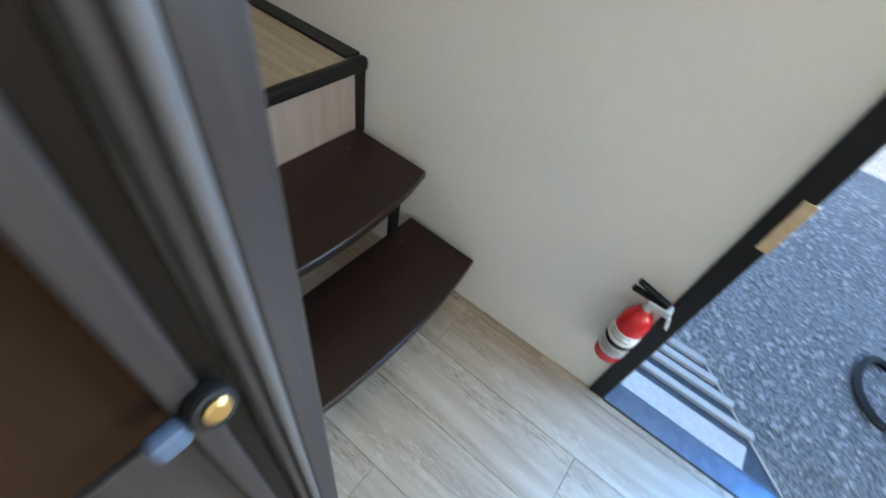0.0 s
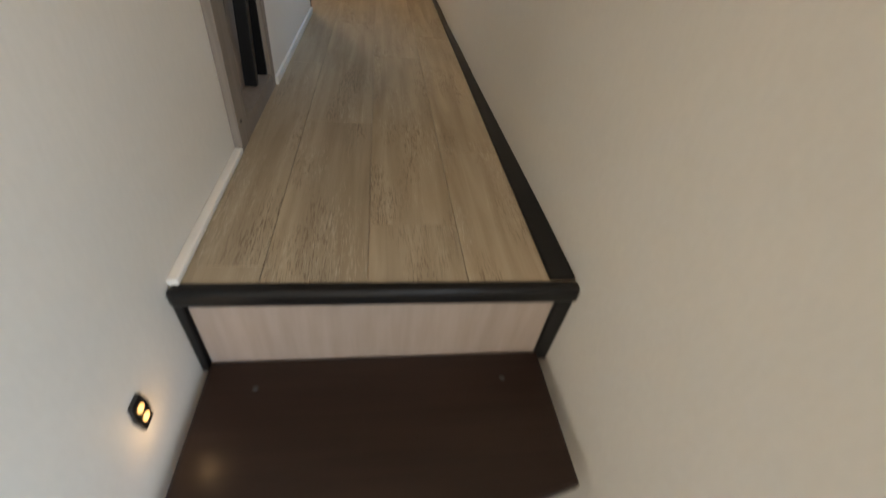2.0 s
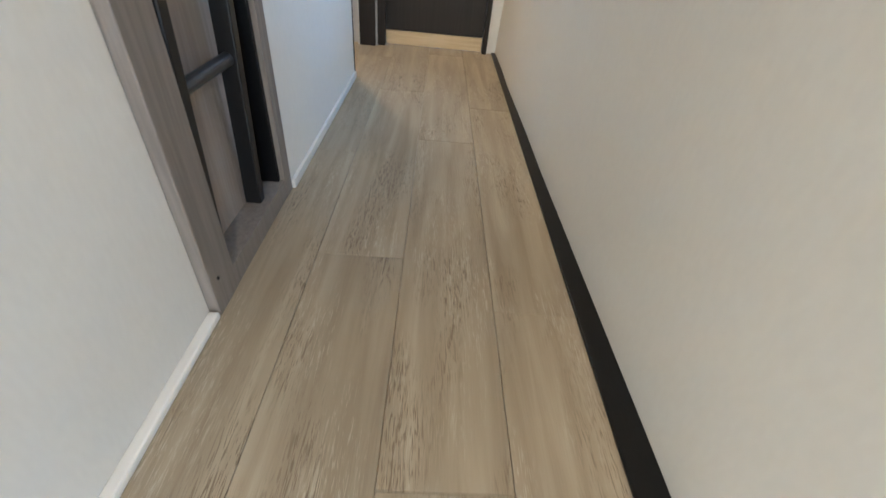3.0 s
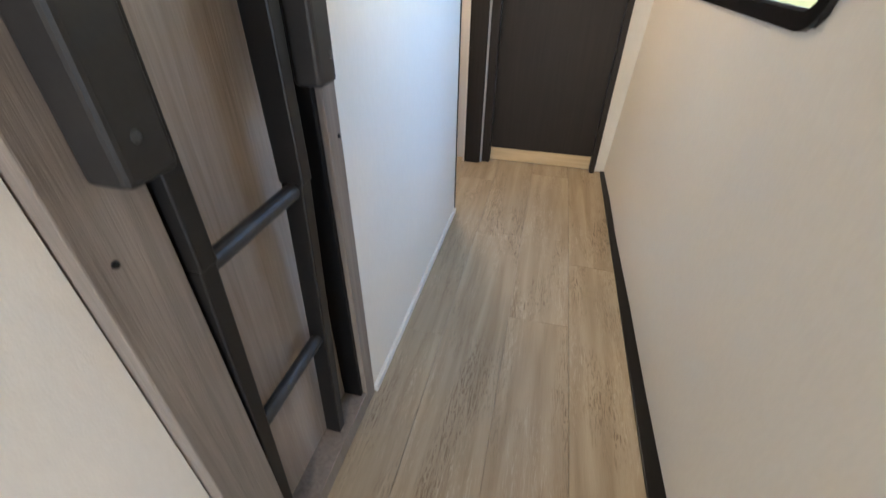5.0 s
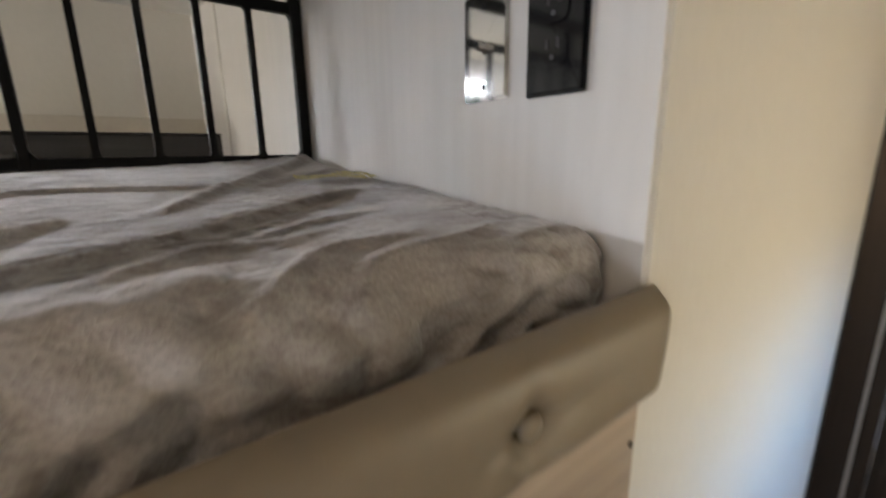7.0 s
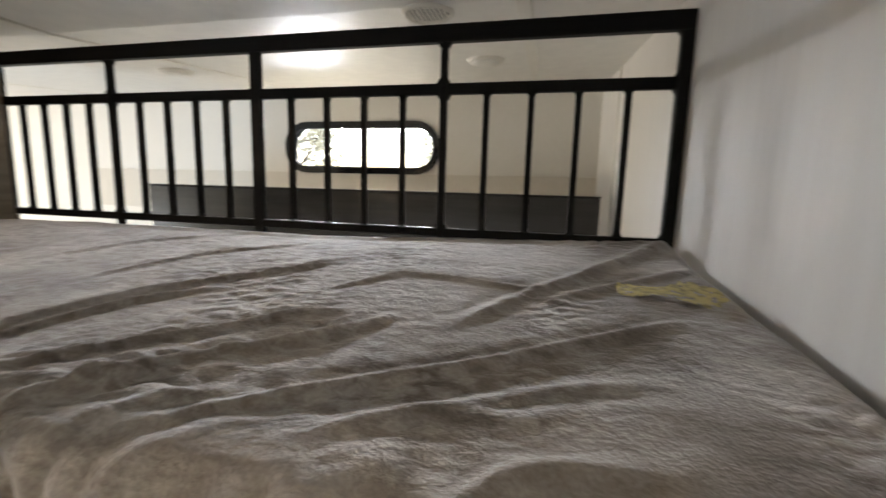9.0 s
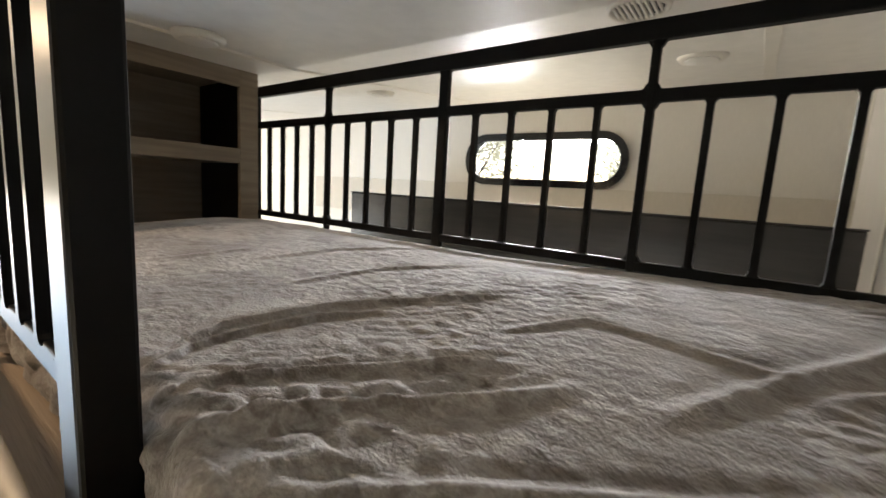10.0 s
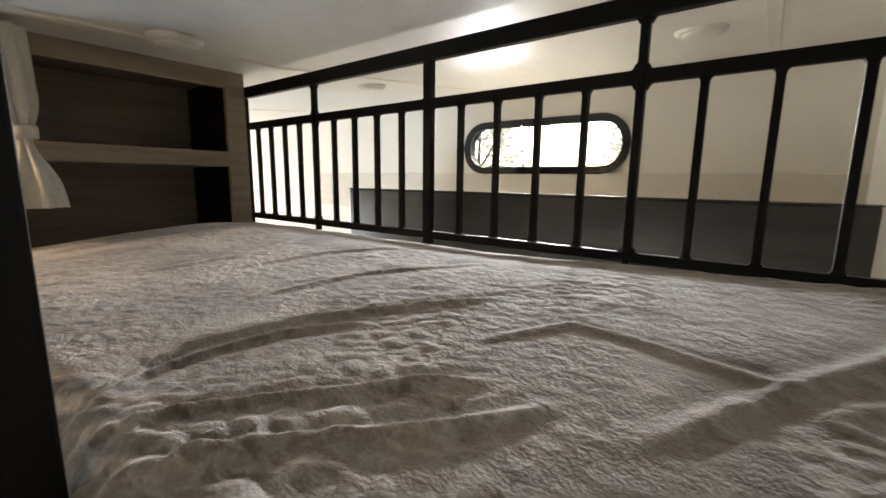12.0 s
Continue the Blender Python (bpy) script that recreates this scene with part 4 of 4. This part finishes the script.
# ---- ceiling fittings ----


def puck(x, y, lit=False):
    z = ceil_z(x)
    ob = thing("ceiling_light", (x, y, z), "round white surface-mounted ceiling light", "ceiling light", "ceiling lights")
    part("rim", lathe([(.064, 0), (.064, -.006), (.058, -.014), (.046, -.016)][::-1], (x, y, z)), TRIM, ob, smooth=True)
    part("diffuser", lathe([(.046, -.0155), (.040, -.019), (.02, -.021)][::-1], (x, y, z)), PUCKGLOW if lit else CEIL, ob, "frosted diffuser", smooth=True)
    return ob


puck(-1.318, 1.543)
puck(-1.279, .30)
puck(-.42, .50)
puck(-.10, 3.45, True)
puck(.46, .30, True)
lamp("hall_light", "AREA", pose(-.10, 3.45, ZC - .03), 3.5, (1, .78, .52), .09)
lamp("stair_light", "AREA", pose(.46, .30, ZC - .03), 3.0, (1, .74, .48), .09)

vx, vy = -.77, 1.49
vz = ceil_z(vx)
vent = thing("ceiling_vent", (vx, vy, vz), "round white slatted ceiling air vent", "air vent")
part("rim", lathe([(.058, 0), (.058, -.005), (.052, -.011), (.047, -.006), (.047, 0)][::-1], (vx, vy, vz)), TRIM, vent, smooth=True)
part("backing", lathe([(.047, -.001), (.046, -.002)][::-1], (vx, vy, vz)), TUBE, vent)
for i in range(-4, 5):
    d = i * .0098
    half = math.sqrt(.046 ** 2 - d * d)
    part("slat", box(vx - half, vx + half, vy + d - .0028, vy + d + .0028, vz - .008, vz - .003, .001, 1), TRIM, vent)

# ---- far bunk with its headboard ----
structure("far_bunk_deck", box(XF, -1.40, -.30, YW - .002, 1.96, 2.06), WALL, "cream boxed deck of the far bunk")
head = thing("headboard", (-1.46, .955, 2.06), "long dark grey panel standing at the far bunk's edge", "headboard")
part("panel", box(-1.476, -1.446, -.062, 1.97, 2.0605, 2.352, .006, 3), STRIP, head)
part("cap", box(-1.480, -1.442, -.064, 1.972, 2.352, 2.358, .002), STRIP, head)

# ---- lounge ----


def sofa(x0, x1, y0, y1):
    ob = thing("sofa", ((x0 + x1) / 2, y0, 0), "grey leather sofa with plump cushions under the window", "sofa")
    part("base", box(x0, x1, y0, y1, .06, .36, .03, 3), SOFA, ob)
    part("arm", box(x0 - .02, x0 + .18, y0 - .01, y1 + .02, .04, .64, .06, 4), SOFA, ob)
    part("arm", box(x1 - .18, x1 + .02, y0 - .01, y1 + .02, .04, .64, .06, 4), SOFA, ob)
    n = 3
    wid = (x1 - x0 - .36) / n
    for i in range(n):
        a = x0 + .18 + wid * i
        part("seat_cushion", box(a + .004, a + wid - .004, y0 + .22, y1 + .03, .355, .50, .045, 4), SOFA, ob)
        part("back_cushion", box(a + .004, a + wid - .004, y0 + .0, y0 + .24, .40, .98, .06, 4), SOFA, ob)
    for x in (x0 + .08, x1 - .08):
        for y in (y0 + .08, y1 - .06):
            part("leg", tube((x, y, 0), (x, y, .07), .02, 12), BLACK, ob)
    return ob


sofa(-1.05, .80, YFAR + .12, YFAR + .98)
chair = thing("recliner", (-.12, -4.35, 0), "grey leather recliner armchair", "armchair")
for nm, dims, bev in (("base", (-.42, .18, -4.72, -4.05, .05, .36), .03), ("seat_cushion", (-.34, .10, -4.55, -4.0, .34, .50, ), .05), ("backrest", (-.40, .16, -4.86, -4.60, .30, .98), .07), ("arm", (-.52, -.36, -4.75, -4.0, .05, .62), .06), ("arm", (.12, .28, -4.75, -4.0, .05, .62), .06)):
    part(nm, box(*dims, bev, 4), SOFA, chair)

# ---- outside ----
own = bmesh.new()
bmesh.ops.create_grid(own, x_segments=60, y_segments=60, size=150)
ground = tagged(new("ground", mesh_of("ground", own, GROUND)), "grey gravel yard", "", "", "structure")
ground.location = (0, 0, -.75)
own = bmesh.new()
vs = [own.verts.new(p) for p in ((13, -90, -.746), (38, -90, -.746), (38, 90, -.746), (13, 90, -.746))]
own.faces.new(vs)
lawn = tagged(new("ground_lawn", mesh_of("ground_lawn", own, GRASS)), "strip of sunny lawn beyond the yard", "", "", "structure")

verts, faces = [], []
rng = random.Random(5)
for i in range(9000):
    x, y = 1.0 + 4.2 * rng.random() ** 1.3, -3.4 + 4.2 * rng.random()
    if 1.0 < x < 1.45 and -.95 < y < -.18 and rng.random() < .5:
        continue
    r = rng.uniform(.010, .026)
    base = len(verts)
    spin = rng.uniform(0, 6.28)
    up = r * rng.uniform(.45, .8)
    for k in range(5):
        a = spin + k * 1.2566 + rng.uniform(-.3, .3)
        rr = r * rng.uniform(.75, 1.15)
        verts.append((x + rr * math.cos(a), y + rr * math.sin(a), -.75 + up * rng.uniform(.2, .5)))
    verts.append((x + rng.uniform(-.3, .3) * r, y + rng.uniform(-.3, .3) * r, -.75 + up * 1.25))
    for k in range(5):
        faces.append((base + k, base + (k + 1) % 5, base + 5))
me = bpy.data.meshes.new("gravel")
me.from_pydata(verts, [], faces)
me.materials.append(STONE)
tagged(new("gravel", me), "loose grey gravel stones", "gravel", "", "stuff")

hose = thing("water_hose", (2.55, -1.53, -.74), "loop of black rubber hose lying on the gravel", "hose")
bm = bmesh.new()
rings = []
for i in range(40):
    t = i * 2 * math.pi / 40
    mid = Vector((2.60 + .26 * math.cos(t), -1.60 + .13 * math.sin(t), -.722 + .006 * math.sin(3 * t)))
    out = Vector((math.cos(t) * .13, math.sin(t) * .26, 0)).normalized()
    rings.append([bm.verts.new(mid + .026 * (math.cos(k * math.pi / 5) * out + Vector((0, 0, math.sin(k * math.pi / 5))))) for k in range(10)])
for i in range(40):
    for k in range(10):
        bm.faces.new((rings[i][k], rings[(i + 1) % 40][k], rings[(i + 1) % 40][(k + 1) % 10], rings[i][(k + 1) % 10]))
part("coil", bm, RUBBER, hose, smooth=True)


def tree(x, y, h, seed, leaf=None):
    """A tapered trunk with limbs and a loose crown of small leaf clumps."""
    rg = random.Random(seed)
    ob = thing("tree", (x, y, -.75), "leafy roadside tree with a pale crown", "tree", "trees round the yard")
    bm, tips = None, []
    p = Vector((x, y, -.8))
    for i in range(5):
        q = p + Vector((rg.uniform(-.12, .12), rg.uniform(-.12, .12), h * .15))
        bm = tube(p, q, .16 * (1 - i * .15), 9, bm=bm, r2=.16 * (1 - (i + 1) * .15))
        if i >= 1:
            for k in range(3):
                a = rg.uniform(0, 6.28)
                e = q + Vector((math.cos(a), math.sin(a), rg.uniform(.3, 1.0))) * h * rg.uniform(.13, .24)
                bm = tube(q, e, .05, 7, bm=bm, r2=.015)
                tips.append(e), tips.append(q.lerp(e, .6))
        p = q
    tips.append(p)
    part("trunk", bm, BARK, ob)
    vs, fs = [], []
    for e in tips:
        for k in range(70):
            c = e + Vector((rg.gauss(0, .32), rg.gauss(0, .32), rg.gauss(0, .25))) * h * .16
            u = Vector((rg.uniform(-1, 1), rg.uniform(-1, 1), rg.uniform(-1, 1))).normalized() * rg.uniform(.06, .15)
            v = u.orthogonal().normalized() * rg.uniform(.04, .09)
            b = len(vs)
            vs += [tuple(c + u), tuple(c + v), tuple(c - u), tuple(c - v)]
            fs.append((b, b + 1, b + 2, b + 3))
    own = bmesh.new()
    mm = bpy.data.meshes.new("leaves")
    mm.from_pydata(vs, [], fs)
    own.from_mesh(mm)
    bpy.data.meshes.remove(mm)
    part("crown", own, leaf or LEAF, ob)


# trees on the far side take the leaf colour with the glare in it
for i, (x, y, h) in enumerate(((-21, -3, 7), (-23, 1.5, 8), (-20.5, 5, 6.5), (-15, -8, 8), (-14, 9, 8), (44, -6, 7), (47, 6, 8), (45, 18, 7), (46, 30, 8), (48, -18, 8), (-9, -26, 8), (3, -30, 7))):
    tree(x, y, h, 40 + i, LEAFGLARE if x < -12 else LEAF)


def trailer(x, y, turn):
    m = pose(x, y, -.75, 0, 0, turn)
    ob = thing("travel_trailer", (x, y, -.75), "white parked travel trailer beyond the lawn", "trailer", "parked trailers")

    def put(name, bm, mat):
        bmesh.ops.transform(bm, matrix=m, verts=bm.verts)
        part(name, bm, mat, ob)
    put("body", box(-1.2, 1.2, -3.4, 3.4, .55, 3.1, .12, 4), VEHICLE)
    put("stripe", box(-1.205, -1.2, -3.2, 3.2, 1.0, 1.25), STRIP)
    for yy in (-2.2, .2, 2.0):
        put("window", box(-1.212, -1.2, yy - .45, yy + .45, 1.6, 2.2), BLACKGLOSS)
    for yy in (-.5, .5):
        put("wheel", tube((-1.21, yy, .36), (-.95, yy, .36), .36, 22, bevel=.04), RUBBER)
        put("wheel", tube((.95, yy, .36), (1.21, yy, .36), .36, 22, bevel=.04), RUBBER)


trailer(40, 12, 4)
trailer(40.5, 21, -3)
trailer(39.5, 2.5, 2)

# ---- floor planks, one by one ----
PW, GAP = .208, .0009
cache = {}


def plank(parent, x0, x1, y0, y1, z):
    key = (round(x1 - x0, 3), round(y1 - y0, 3))
    if key not in cache:
        w, d = key[0] / 2 - GAP / 2, key[1] / 2 - GAP / 2
        own = bmesh.new()
        c = .0007
        ring = [[own.verts.new((sx * (w - q), sy * (d - q), h)) for sx, sy in ((-1, -1), (1, -1), (1, 1), (-1, 1))] for q, h in ((0, -.005), (0, -.0014), (c, 0))]
        for lo, hi in zip(ring, ring[1:]):
            for i in range(4):
                own.faces.new((lo[i], lo[(i + 1) % 4], hi[(i + 1) % 4], hi[i]))
        own.faces.new(ring[2])
        cache[key] = mesh_of("plank", own, PLANK)
    ob = new("plank", cache[key])
    ob.parent = parent
    ob.location = Vector(((x0 + x1) / 2, (y0 + y1) / 2, z)) - parent.location


def lay(parent, x_edges, y0, y1, z, phases, length=1.22):
    for k, (a, b) in enumerate(zip(x_edges, x_edges[1:])):
        y = phases[k % len(phases)]
        while y > y0:
            y -= length
        while y < y1:
            lo, hi = max(y, y0), min(y + length, y1)
            if hi - lo > .02:
                plank(parent, a, b, lo, hi, z)
            y += length


lay(floor_upper, [-.35, -.211, -.003, .205, .413, .621, .829, XR], YN + .02, 4.6, ZU, (1.4, 2.0, 2.3, 1.752, 1.223, 1.592, 1.9))
lay(floor, [XF + .005] + [-.003 + PW * i for i in range(-9, 5)] + [XR], YFAR + .01, 1.06, 0, (.1, .55, .9, .3, .75, -.15, .42))
